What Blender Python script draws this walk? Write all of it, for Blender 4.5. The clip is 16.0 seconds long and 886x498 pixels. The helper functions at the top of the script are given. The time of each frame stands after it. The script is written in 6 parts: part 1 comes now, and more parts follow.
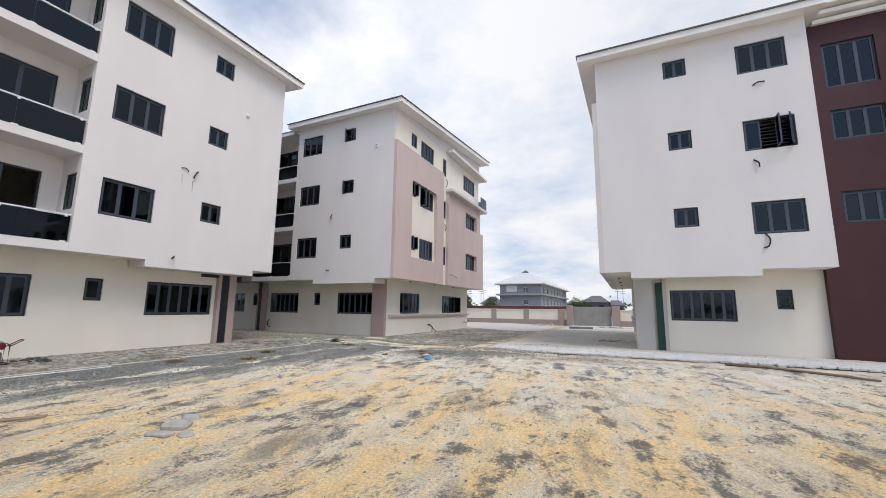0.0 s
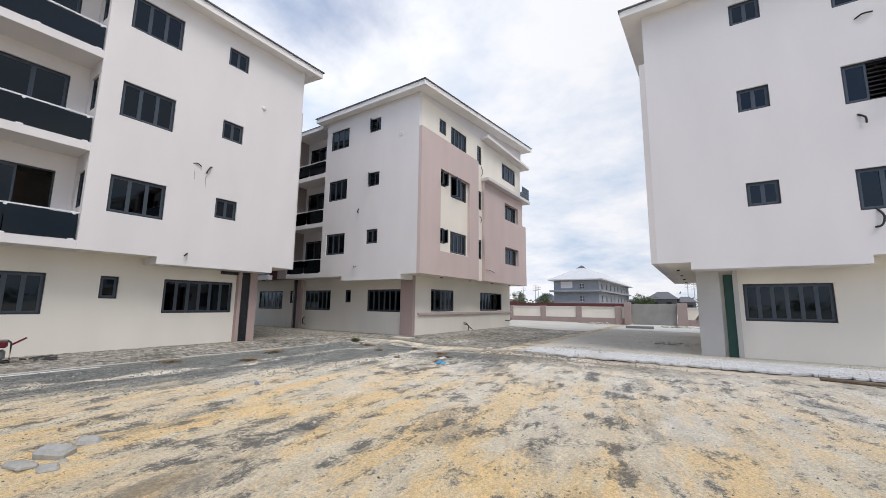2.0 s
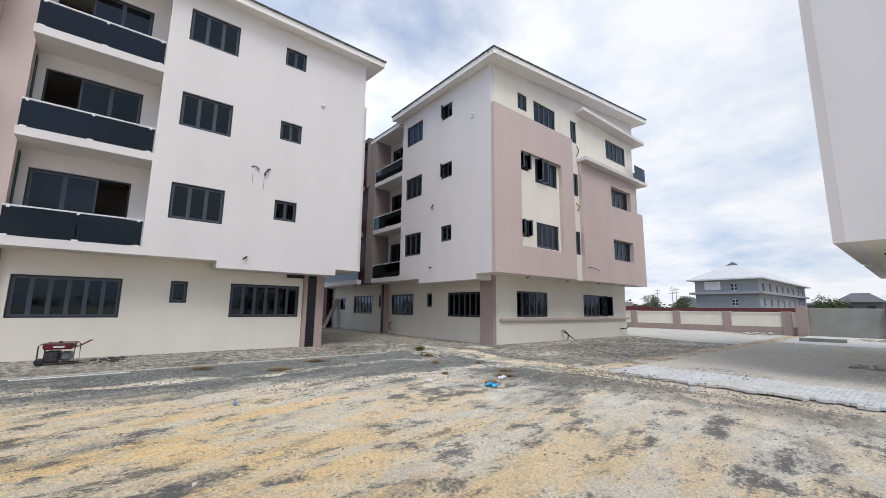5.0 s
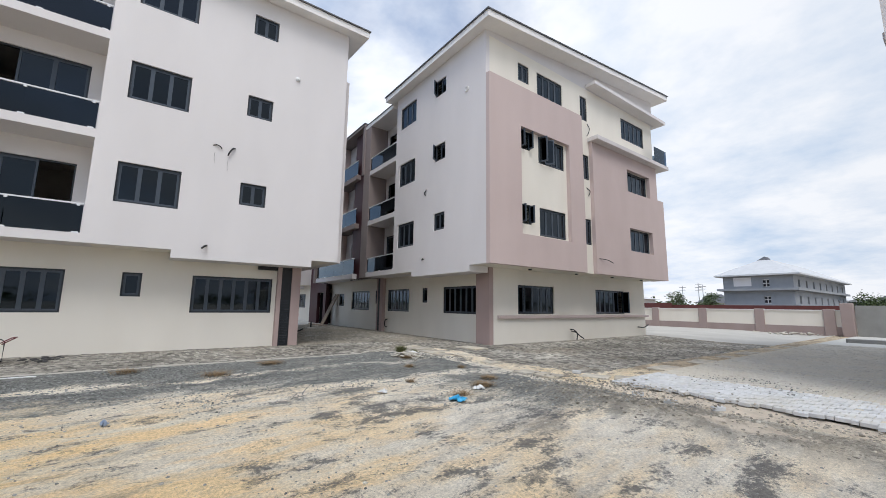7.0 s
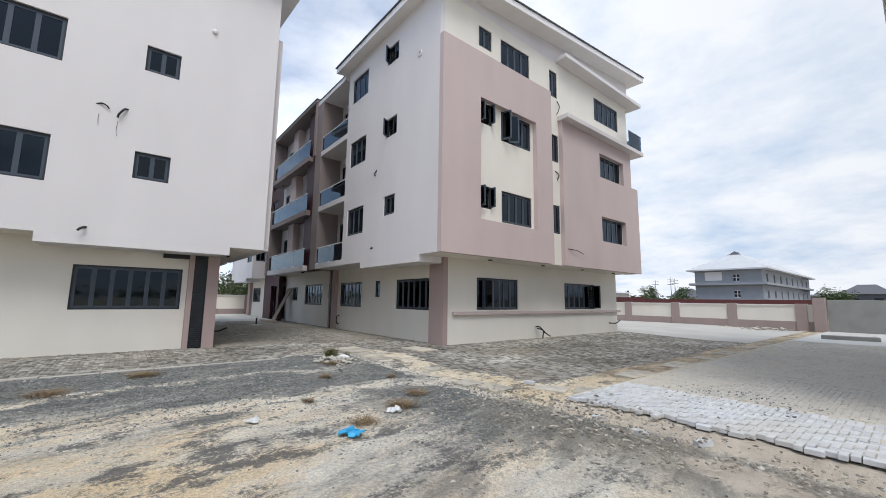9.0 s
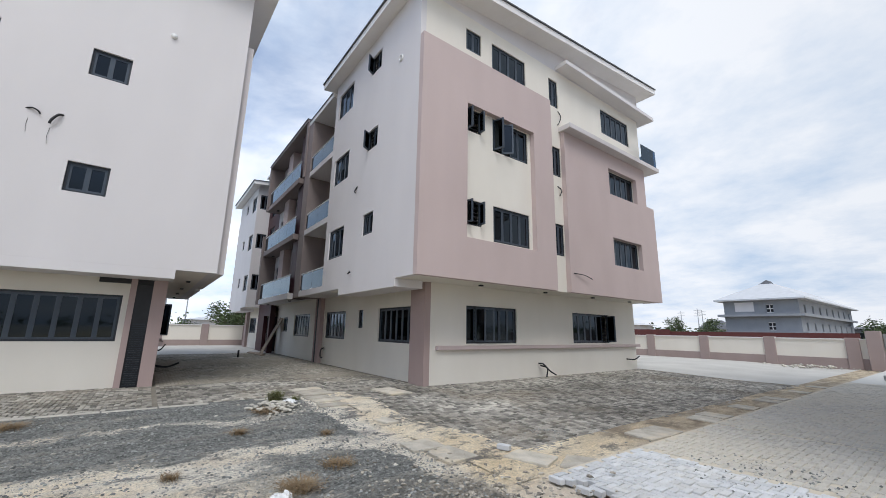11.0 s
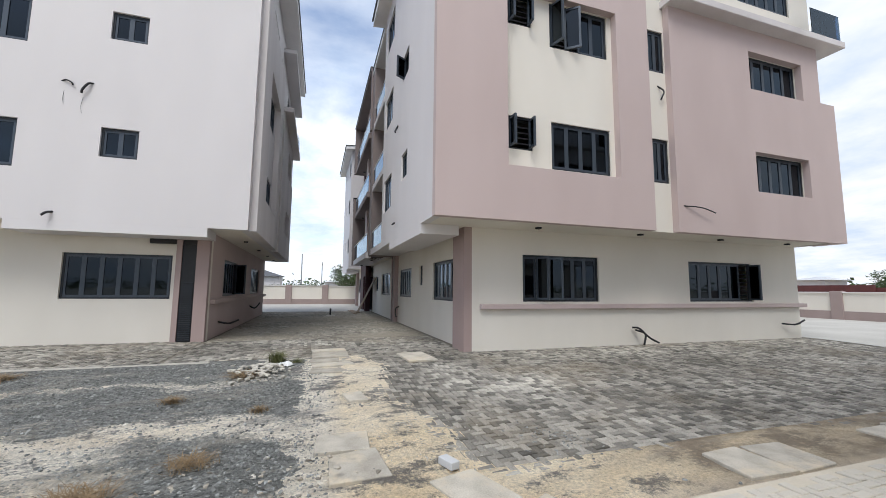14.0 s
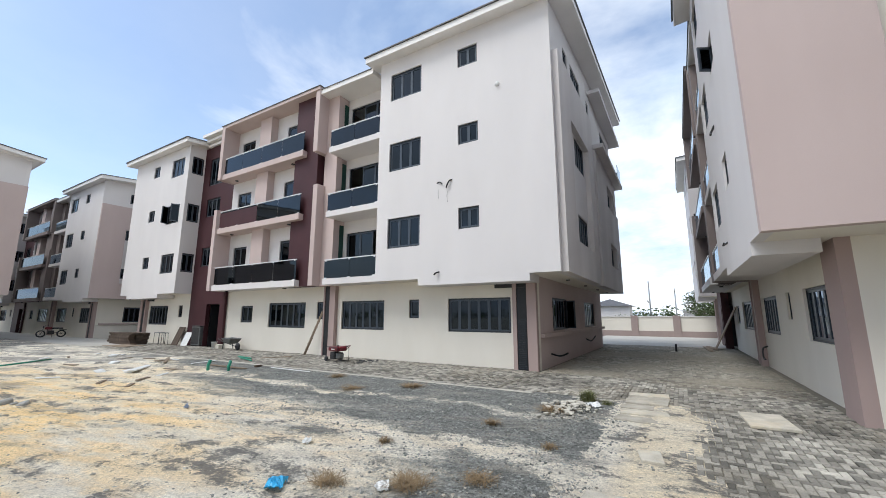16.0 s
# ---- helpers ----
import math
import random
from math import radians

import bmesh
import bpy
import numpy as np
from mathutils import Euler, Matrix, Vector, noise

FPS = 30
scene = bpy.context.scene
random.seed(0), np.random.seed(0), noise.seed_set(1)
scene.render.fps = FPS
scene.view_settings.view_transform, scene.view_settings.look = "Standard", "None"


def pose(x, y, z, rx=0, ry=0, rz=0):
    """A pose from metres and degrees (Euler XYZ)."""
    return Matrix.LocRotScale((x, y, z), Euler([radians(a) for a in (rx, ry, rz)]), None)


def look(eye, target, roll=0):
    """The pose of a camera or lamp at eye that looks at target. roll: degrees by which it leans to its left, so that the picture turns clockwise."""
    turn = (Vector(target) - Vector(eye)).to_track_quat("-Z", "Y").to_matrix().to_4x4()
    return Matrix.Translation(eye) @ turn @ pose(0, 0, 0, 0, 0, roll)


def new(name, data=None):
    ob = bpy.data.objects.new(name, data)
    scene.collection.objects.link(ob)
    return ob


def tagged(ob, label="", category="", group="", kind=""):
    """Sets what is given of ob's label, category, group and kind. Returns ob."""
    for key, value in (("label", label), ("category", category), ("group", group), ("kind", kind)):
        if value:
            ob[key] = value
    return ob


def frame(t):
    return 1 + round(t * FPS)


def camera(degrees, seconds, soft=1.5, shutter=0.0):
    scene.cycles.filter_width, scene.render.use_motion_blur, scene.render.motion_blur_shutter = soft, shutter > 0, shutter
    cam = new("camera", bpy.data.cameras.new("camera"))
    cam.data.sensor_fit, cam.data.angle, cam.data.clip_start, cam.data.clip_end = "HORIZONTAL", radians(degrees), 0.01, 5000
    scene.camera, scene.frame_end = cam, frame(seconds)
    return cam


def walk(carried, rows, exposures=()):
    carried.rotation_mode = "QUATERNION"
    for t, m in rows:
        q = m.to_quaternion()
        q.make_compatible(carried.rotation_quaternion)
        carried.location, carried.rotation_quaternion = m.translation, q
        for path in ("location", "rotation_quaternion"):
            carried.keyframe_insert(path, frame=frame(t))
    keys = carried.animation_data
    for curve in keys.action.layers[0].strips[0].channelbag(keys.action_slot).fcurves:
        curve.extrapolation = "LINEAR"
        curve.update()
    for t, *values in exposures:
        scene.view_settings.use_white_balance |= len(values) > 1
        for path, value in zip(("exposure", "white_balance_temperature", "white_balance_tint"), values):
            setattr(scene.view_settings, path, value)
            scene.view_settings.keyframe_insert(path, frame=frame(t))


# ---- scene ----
cam = camera(97.3, 16.0, soft=0.5)
METRES, EYE, TILT, LEAN, TURN = 17.0, 1.7, 0.0, 0.0, 25.3
ROWS = [
    (0.0, 0.0, 0.0, 0.0, -0.11, 8.67, -0.69),
    (0.5, 0.0201, 0.0252, 0.0011, 2.58, 8.53, -0.7),
    (1.0, 0.0425, 0.0468, -0.0001, 4.38, 8.34, -0.69),
    (1.5, 0.0591, 0.075, 0.0008, 6.07, 8.2, -0.68),
    (2.0, 0.0748, 0.1014, 0.0022, 8.1, 8.16, -0.66),
    (2.5, 0.0911, 0.1295, 0.0017, 10.7, 8.21, -0.67),
    (3.0, 0.1059, 0.1589, 0.0031, 13.86, 8.35, -0.67),
    (3.5, 0.1231, 0.1858, 0.0017, 17.33, 8.52, -0.66),
    (4.0, 0.1325, 0.2181, 0.0011, 20.75, 8.67, -0.66),
    (6.5, 0.1606, 0.3826, -0.0015, 28.35, 8.42, -0.74),
    (7.0, 0.1615, 0.4151, -0.002, 28.44, 8.29, -0.8),
    (7.5, 0.1593, 0.4516, -0.0016, 28.17, 8.06, -0.81),
    (8.0, 0.1602, 0.4837, -0.001, 27.47, 7.74, -0.81),
    (8.5, 0.168, 0.517, -0.0004, 26.43, 7.44, -0.8),
    (9.0, 0.1667, 0.5502, 0.001, 25.49, 7.47, -0.78),
    (11.5, 0.1892, 0.7114, 0.003, 29.41, 13.04, -0.8),
    (12.0, 0.1993, 0.7437, 0.0005, 31.7, 12.73, -0.86),
    (12.5, 0.205, 0.779, -0.004, 34.15, 11.47, -0.85),
    (13.0, 0.2139, 0.8126, -0.0054, 37.04, 9.59, -0.84),
    (13.5, 0.216, 0.848, -0.0051, 40.75, 7.51, -0.71),
    (14.0, 0.2125, 0.8795, -0.0026, 46.73, 5.97, -0.54),
    (14.5, 0.2158, 0.9054, -0.0013, 58.19, 5.65, -0.54),
    (15.0, 0.2264, 0.9201, 0.0024, 70.88, 6.14, -0.39),
    (15.5, 0.2373, 0.9287, 0.0086, 83.33, 7.75, -0.13),
    (16.0, 0.2442, 0.9368, 0.0111, 95.54, 9.82, -0.08),
]
walk(cam, [(t, pose(0, 0, EYE, TILT, LEAN, TURN) @ pose(METRES * x, METRES * y, METRES * z, 90 + pitch, roll, yaw)) for t, x, y, z, yaw, pitch, roll in ROWS],
     exposures=[(0.0, -0.10, 6600, 12), (9.0, -0.09, 6400, 10), (12.0, -0.17, 6350, 10), (13.0, -0.15, 6350, 10), (14.0, 0.0, 6450, 10), (14.5, 0.06, 6500, 11), (15.3, 0.12, 6450, 10), (16.0, 0.08, 6400, 8)])

# ---- world, sun, exposure ----
SUN_AZ, SUN_EL = 121.0, 58.0          # compass-like angle from +y towards +x, and height, degrees
world = bpy.data.worlds.new("overcast_sky")
scene.world = world
world.use_nodes = True
wn = world.node_tree
wn.nodes.clear()


def wnode(kind, **values):
    n = wn.nodes.new(kind)
    for key, value in values.items():
        n.inputs[key].default_value = value
    return n


w_out = wnode("ShaderNodeOutputWorld")
w_back = wnode("ShaderNodeBackground", Strength=1.14)
w_sky = wnode("ShaderNodeTexSky")
w_sky.sky_type, w_sky.sun_disc = "NISHITA", False
w_sky.sun_elevation, w_sky.sun_rotation = radians(SUN_EL), radians(SUN_AZ)
w_sky.air_density, w_sky.dust_density = 1.0, 1.5
w_dim = wnode("ShaderNodeVectorMath")
w_dim.operation = "SCALE"
w_dim.inputs["Scale"].default_value = 0.20
wn.links.new(w_sky.outputs[0], w_dim.inputs[0])
w_co = wnode("ShaderNodeTexCoord")
w_sep = wnode("ShaderNodeSeparateXYZ")
wn.links.new(w_co.outputs["Generated"], w_sep.inputs[0])
w_up = wnode("ShaderNodeMath")
w_up.operation = "MAXIMUM"
w_up.inputs[1].default_value = 0.0
wn.links.new(w_sep.outputs["Z"], w_up.inputs[0])
w_lift = wnode("ShaderNodeMath")
w_lift.inputs[1].default_value = 0.22
wn.links.new(w_up.outputs[0], w_lift.inputs[0])
w_div = wnode("ShaderNodeVectorMath")
w_div.operation = "DIVIDE"
w_comb = wnode("ShaderNodeCombineXYZ")
for i in range(3):
    wn.links.new(w_lift.outputs[0], w_comb.inputs[i])
wn.links.new(w_co.outputs["Generated"], w_div.inputs[0])
wn.links.new(w_comb.outputs[0], w_div.inputs[1])
w_n1 = wnode("ShaderNodeTexNoise", Scale=1.1, Detail=7.0, Roughness=0.55, Distortion=0.3)
w_n2 = wnode("ShaderNodeTexNoise", Scale=1.7, Detail=6.0, Roughness=0.6)
for n in (w_n1, w_n2):
    wn.links.new(w_div.outputs[0], n.inputs["Vector"])
w_cover = wnode("ShaderNodeValToRGB")
w_cover.color_ramp.elements[0].position, w_cover.color_ramp.elements[0].color = 0.35, (0.12, 0.12, 0.12, 1)
w_cover.color_ramp.elements[1].position, w_cover.color_ramp.elements[1].color = 0.56, (1, 1, 1, 1)
w_thick = wnode("ShaderNodeMath")
w_thick.operation = "MULTIPLY_ADD"
w_thick.inputs[1].default_value = 0.22          # cloud thickens to the north
wn.links.new(w_sep.outputs["Y"], w_thick.inputs[0])
wn.links.new(w_n1.outputs[0], w_thick.inputs[2])
wn.links.new(w_thick.outputs[0], w_cover.inputs[0])
w_cloud = wnode("ShaderNodeValToRGB")
w_cloud.color_ramp.elements[0].position, w_cloud.color_ramp.elements[0].color = 0.3, (0.52, 0.645, 0.82, 1)
w_cloud.color_ramp.elements[1].position, w_cloud.color_ramp.elements[1].color = 0.60, (0.90, 0.925, 0.97, 1)
wn.links.new(w_n2.outputs[0], w_cloud.inputs[0])
w_mix = wnode("ShaderNodeMixRGB")
w_hor = wnode("ShaderNodeMapRange")
w_hor.inputs["From Min"].default_value, w_hor.inputs["From Max"].default_value = 0.05, 0.28
w_hor.inputs["To Min"].default_value, w_hor.inputs["To Max"].default_value = 1.0, 0.0
wn.links.new(w_sep.outputs["Z"], w_hor.inputs["Value"])
w_max = wnode("ShaderNodeMath")
w_max.operation = "MAXIMUM"
wn.links.new(w_hor.outputs[0], w_max.inputs[0])
wn.links.new(w_cover.outputs[0], w_max.inputs[1])
wn.links.new(w_max.outputs[0], w_mix.inputs[0])
wn.links.new(w_dim.outputs[0], w_mix.inputs[1])
w_side = wnode("ShaderNodeVectorMath")          # brighter cloud towards the west, greyer towards the north
w_side.operation = "DOT_PRODUCT"
w_side.inputs[1].default_value = (-0.20, -0.09, 0.0)
wn.links.new(w_co.outputs["Generated"], w_side.inputs[0])
w_gain = wnode("ShaderNodeMath")
w_gain.inputs[1].default_value = 1.0
wn.links.new(w_side.outputs["Value"], w_gain.inputs[0])
w_lit = wnode("ShaderNodeVectorMath")
w_lit.operation = "SCALE"
wn.links.new(w_cloud.outputs[0], w_lit.inputs[0])
wn.links.new(w_gain.outputs[0], w_lit.inputs["Scale"])
wn.links.new(w_lit.outputs[0], w_mix.inputs[2])
wn.links.new(w_mix.outputs[0], w_back.inputs["Color"])
wn.links.new(w_back.outputs[0], w_out.inputs[0])

sun = new("sun", bpy.data.lights.new("sun", "SUN"))
sun.data.energy, sun.data.angle, sun.data.color = 2.15, radians(28), (1.0, 0.985, 0.96)
az, el = radians(SUN_AZ), radians(SUN_EL)
sun.matrix_world = look((math.sin(az) * math.cos(el) * 60, math.cos(az) * math.cos(el) * 60, math.sin(el) * 60), (0, 0, 0))


# ---- materials ----
def material(name, colours, rough=0.7, scale=3.0, fine=40.0, bump=0.15, metal=0.0, amount=0.5, vary=0.0, streak=None, spec=0.4, dirt=None):
    """Two colours mixed by a broad and a fine noise at real-world size, with fine relief."""
    m = bpy.data.materials.new(name)
    m.use_nodes = True
    t = m.node_tree
    b = t.nodes["Principled BSDF"]
    b.inputs["Roughness"].default_value, b.inputs["Metallic"].default_value = rough, metal
    b.inputs["Specular IOR Level"].default_value = spec
    co = t.nodes.new("ShaderNodeTexCoord")
    mp = t.nodes.new("ShaderNodeMapping")
    mp.inputs["Scale"].default_value = streak or (1, 1, 1)
    t.links.new(co.outputs["Object"], mp.inputs[0])
    n1, n2 = t.nodes.new("ShaderNodeTexNoise"), t.nodes.new("ShaderNodeTexNoise")
    n1.inputs["Scale"].default_value, n1.inputs["Detail"].default_value = scale, 6
    n2.inputs["Scale"].default_value, n2.inputs["Detail"].default_value = fine, 4
    t.links.new(mp.outputs[0], n1.inputs["Vector"])
    t.links.new(co.outputs["Object"], n2.inputs["Vector"])
    add = t.nodes.new("ShaderNodeMath")
    add.operation = "MULTIPLY_ADD"
    add.inputs[1].default_value = 0.65
    half = t.nodes.new("ShaderNodeMath")
    half.operation = "MULTIPLY"
    half.inputs[1].default_value = 0.35
    t.links.new(n2.outputs[0], half.inputs[0])
    t.links.new(n1.outputs[0], add.inputs[0])
    t.links.new(half.outputs[0], add.inputs[2])
    ramp = t.nodes.new("ShaderNodeValToRGB")
    ramp.color_ramp.elements[0].position, ramp.color_ramp.elements[0].color = 0.5 - amount / 2, (*colours[0], 1)
    ramp.color_ramp.elements[1].position, ramp.color_ramp.elements[1].color = 0.5 + amount / 2, (*colours[1], 1)
    t.links.new(add.outputs[0], ramp.inputs[0])
    last = ramp.outputs[0]
    if vary:
        info = t.nodes.new("ShaderNodeObjectInfo")
        geo = t.nodes.new("ShaderNodeNewGeometry")
        s = t.nodes.new("ShaderNodeMath")
        s.operation = "ADD"
        t.links.new(info.outputs["Random"], s.inputs[0])
        t.links.new(geo.outputs["Random Per Island"], s.inputs[1])
        f = t.nodes.new("ShaderNodeMath")
        f.operation = "FRACT"
        t.links.new(s.outputs[0], f.inputs[0])
        r = t.nodes.new("ShaderNodeMapRange")
        r.inputs["To Min"].default_value, r.inputs["To Max"].default_value = 1 - vary, 1 + vary
        t.links.new(f.outputs[0], r.inputs["Value"])
        v = t.nodes.new("ShaderNodeVectorMath")
        v.operation = "SCALE"
        t.links.new(last, v.inputs[0])
        t.links.new(r.outputs[0], v.inputs["Scale"])
        last = v.outputs[0]
    if dirt:
        n3 = t.nodes.new("ShaderNodeTexNoise")
        n3.inputs["Scale"].default_value, n3.inputs["Detail"].default_value, n3.inputs["Roughness"].default_value = dirt[1], 8, 0.7
        place = t.nodes.new("ShaderNodeNewGeometry")
        t.links.new(place.outputs["Position"], n3.inputs["Vector"])
        rd = t.nodes.new("ShaderNodeMapRange")
        rd.inputs["From Min"].default_value, rd.inputs["From Max"].default_value, rd.inputs["To Max"].default_value = dirt[2], dirt[2] + 0.14, dirt[3]
        t.links.new(n3.outputs[0], rd.inputs["Value"])
        md = t.nodes.new("ShaderNodeMixRGB")
        t.links.new(rd.outputs[0], md.inputs[0])
        t.links.new(last, md.inputs[1])
        md.inputs[2].default_value = (*dirt[0], 1)
        last = md.outputs[0]
    t.links.new(last, b.inputs["Base Color"])
    if bump:
        bp = t.nodes.new("ShaderNodeBump")
        bp.inputs["Strength"].default_value, bp.inputs["Distance"].default_value = bump, 0.01
        t.links.new(n2.outputs[0], bp.inputs["Height"])
        t.links.new(bp.outputs[0], b.inputs["Normal"])
    return m


def glass_material(name, tint, gloss=(0.72, 0.86, 1.0)):
    """A thin tinted pane: dark see-through, with a Fresnel gloss."""
    m = bpy.data.materials.new(name)
    m.use_nodes = True
    t = m.node_tree
    t.nodes.remove(t.nodes["Principled BSDF"])
    out = t.nodes["Material Output"]
    a, g, f, mx = (t.nodes.new("ShaderNode" + k) for k in ("BsdfTransparent", "BsdfGlossy", "Fresnel", "MixShader"))
    a.inputs["Color"].default_value = (*tint, 1)
    g.inputs["Color"].default_value, g.inputs["Roughness"].default_value = (*gloss, 1), 0.03
    f.inputs["IOR"].default_value = 1.48
    t.links.new(f.outputs[0], mx.inputs[0])
    t.links.new(a.outputs[0], mx.inputs[1])
    t.links.new(g.outputs[0], mx.inputs[2])
    t.links.new(mx.outputs[0], out.inputs["Surface"])
    return m


WHITE = material("white_wall_paint", ((0.625, 0.602, 0.598), (0.72, 0.695, 0.69)), 0.75, 0.7, 60, 0.08, streak=(1, 1, 0.35))
CREAM = material("cream_wall_paint", ((0.70, 0.66, 0.58), (0.80, 0.76, 0.68)), 0.75, 0.8, 60, 0.08, streak=(1, 1, 0.35))
PALE = material("stained_off_white_paint", ((0.52, 0.485, 0.475), (0.72, 0.685, 0.67)), 0.75, 0.7, 60, 0.08, streak=(1, 1, 0.25), amount=0.45)
PINK = material("dusty_pink_paint", ((0.48, 0.385, 0.362), (0.57, 0.468, 0.445)), 0.75, 0.8, 60, 0.08, streak=(1, 1, 0.35))
OLDPINK = material("weathered_pink_paint", ((0.29, 0.225, 0.21), (0.38, 0.305, 0.285)), 0.8, 0.9, 60, 0.12, streak=(1, 1, 0.4))
BROWNPINK = material("brownish_pink_paint", ((0.345, 0.26, 0.24), (0.43, 0.33, 0.305)), 0.75, 0.8, 60, 0.08, streak=(1, 1, 0.35))
TAUPE = material("taupe_wall_paint", ((0.21, 0.172, 0.162), (0.265, 0.22, 0.208)), 0.75, 0.8, 60, 0.08, streak=(1, 1, 0.35))
PILASTERGREY = material("unpainted_cement_render", ((0.40, 0.39, 0.37), (0.52, 0.51, 0.485)), 0.85, 0.9, 50, 0.15, streak=(1, 1, 0.4))
RED = material("dark_maroon_paint", ((0.040, 0.010, 0.014), (0.062, 0.018, 0.022)), 0.6, 1.2, 60, 0.08)
FRAME = material("dark_grey_aluminium", ((0.026, 0.030, 0.036), (0.038, 0.043, 0.050)), 0.45, 8, 200, 0.02, metal=0.3)
STILE = material("mid_grey_aluminium", ((0.050, 0.063, 0.080), (0.070, 0.087, 0.108)), 0.4, 8, 200, 0.02, metal=0.3)
BLACK = material("black_metal_louvre", ((0.012, 0.013, 0.015), (0.022, 0.023, 0.026)), 0.5, 8, 200, 0.02)
PANE = glass_material("grey_tinted_glass", (0.035, 0.045, 0.055))
RAILGLASS = glass_material("dark_tinted_balcony_glass", (0.045, 0.055, 0.065))
CORNERGLASS = glass_material("pale_grey_balcony_glass", (0.36, 0.42, 0.47))
STEEL = material("white_steel", ((0.62, 0.63, 0.65), (0.75, 0.76, 0.78)), 0.35, 8, 200, 0.02)
FASCIA = material("white_fascia_board", ((0.72, 0.70, 0.68), (0.82, 0.80, 0.78)), 0.6, 1.5, 60, 0.05)
SHEET = material("dark_roof_sheet", ((0.07, 0.075, 0.085), (0.13, 0.13, 0.14)), 0.5, 3, 60, 0.1)
INSIDE = material("unfinished_room_plaster", ((0.30, 0.29, 0.27), (0.42, 0.40, 0.37)), 0.85, 1.5, 40, 0.1)
GREEN = material("dark_green_board", ((0.006, 0.036, 0.028), (0.012, 0.06, 0.045)), 0.5, 3, 60, 0.05)
CONCRETE = material("pale_concrete", ((0.34, 0.32, 0.28), (0.50, 0.47, 0.41)), 0.85, 2.5, 60, 0.3)
GREYCONC = material("grey_concrete", ((0.20, 0.20, 0.19), (0.33, 0.33, 0.31)), 0.85, 1.2, 40, 0.3)
PAVER = material("weathered_paving_block", ((0.105, 0.097, 0.08), (0.40, 0.378, 0.328)), 0.8, 0.45, 60, 0.3, vary=0.60, amount=0.36, dirt=((0.25, 0.21, 0.15), 0.42, 0.50, 0.42))
NEWPAVER = material("new_pale_paving_block", ((0.47, 0.478, 0.48), (0.61, 0.617, 0.615)), 0.8, 0.5, 80, 0.3, vary=0.11, amount=0.5, dirt=((0.50, 0.47, 0.40), 0.6, 0.48, 0.5))
LANEPAVER = material("dusty_lane_block", ((0.13, 0.12, 0.10), (0.39, 0.365, 0.31)), 0.85, 0.45, 60, 0.3, vary=0.40, amount=0.42, dirt=((0.29, 0.26, 0.205), 0.35, 0.42, 0.72))
DUSTPAVER = material("dusty_paving_block", ((0.41, 0.385, 0.335), (0.545, 0.52, 0.46)), 0.85, 0.5, 80, 0.3, vary=0.08, amount=0.5, dirt=((0.52, 0.48, 0.40), 0.7, 0.42, 0.75))
STONE = material("grey_gravel_stone", ((0.116, 0.119, 0.111), (0.33, 0.337, 0.315)), 0.85, 5, 60, 0.3, vary=0.55)
SPOIL = material("brown_grey_spoil", ((0.16, 0.142, 0.112), (0.47, 0.43, 0.355)), 0.9, 5, 60, 0.4, vary=0.45)
RUBBLE = material("pale_rubble", ((0.36, 0.34, 0.29), (0.55, 0.52, 0.45)), 0.9, 5, 60, 0.4, vary=0.3)
SOIL = material("yard_soil", ((0.5, 0.4, 0.26), (0.6, 0.5, 0.36)), 0.95, 2, 40, 0.4)


def link(t, a, b):
    t.links.new(a, b)


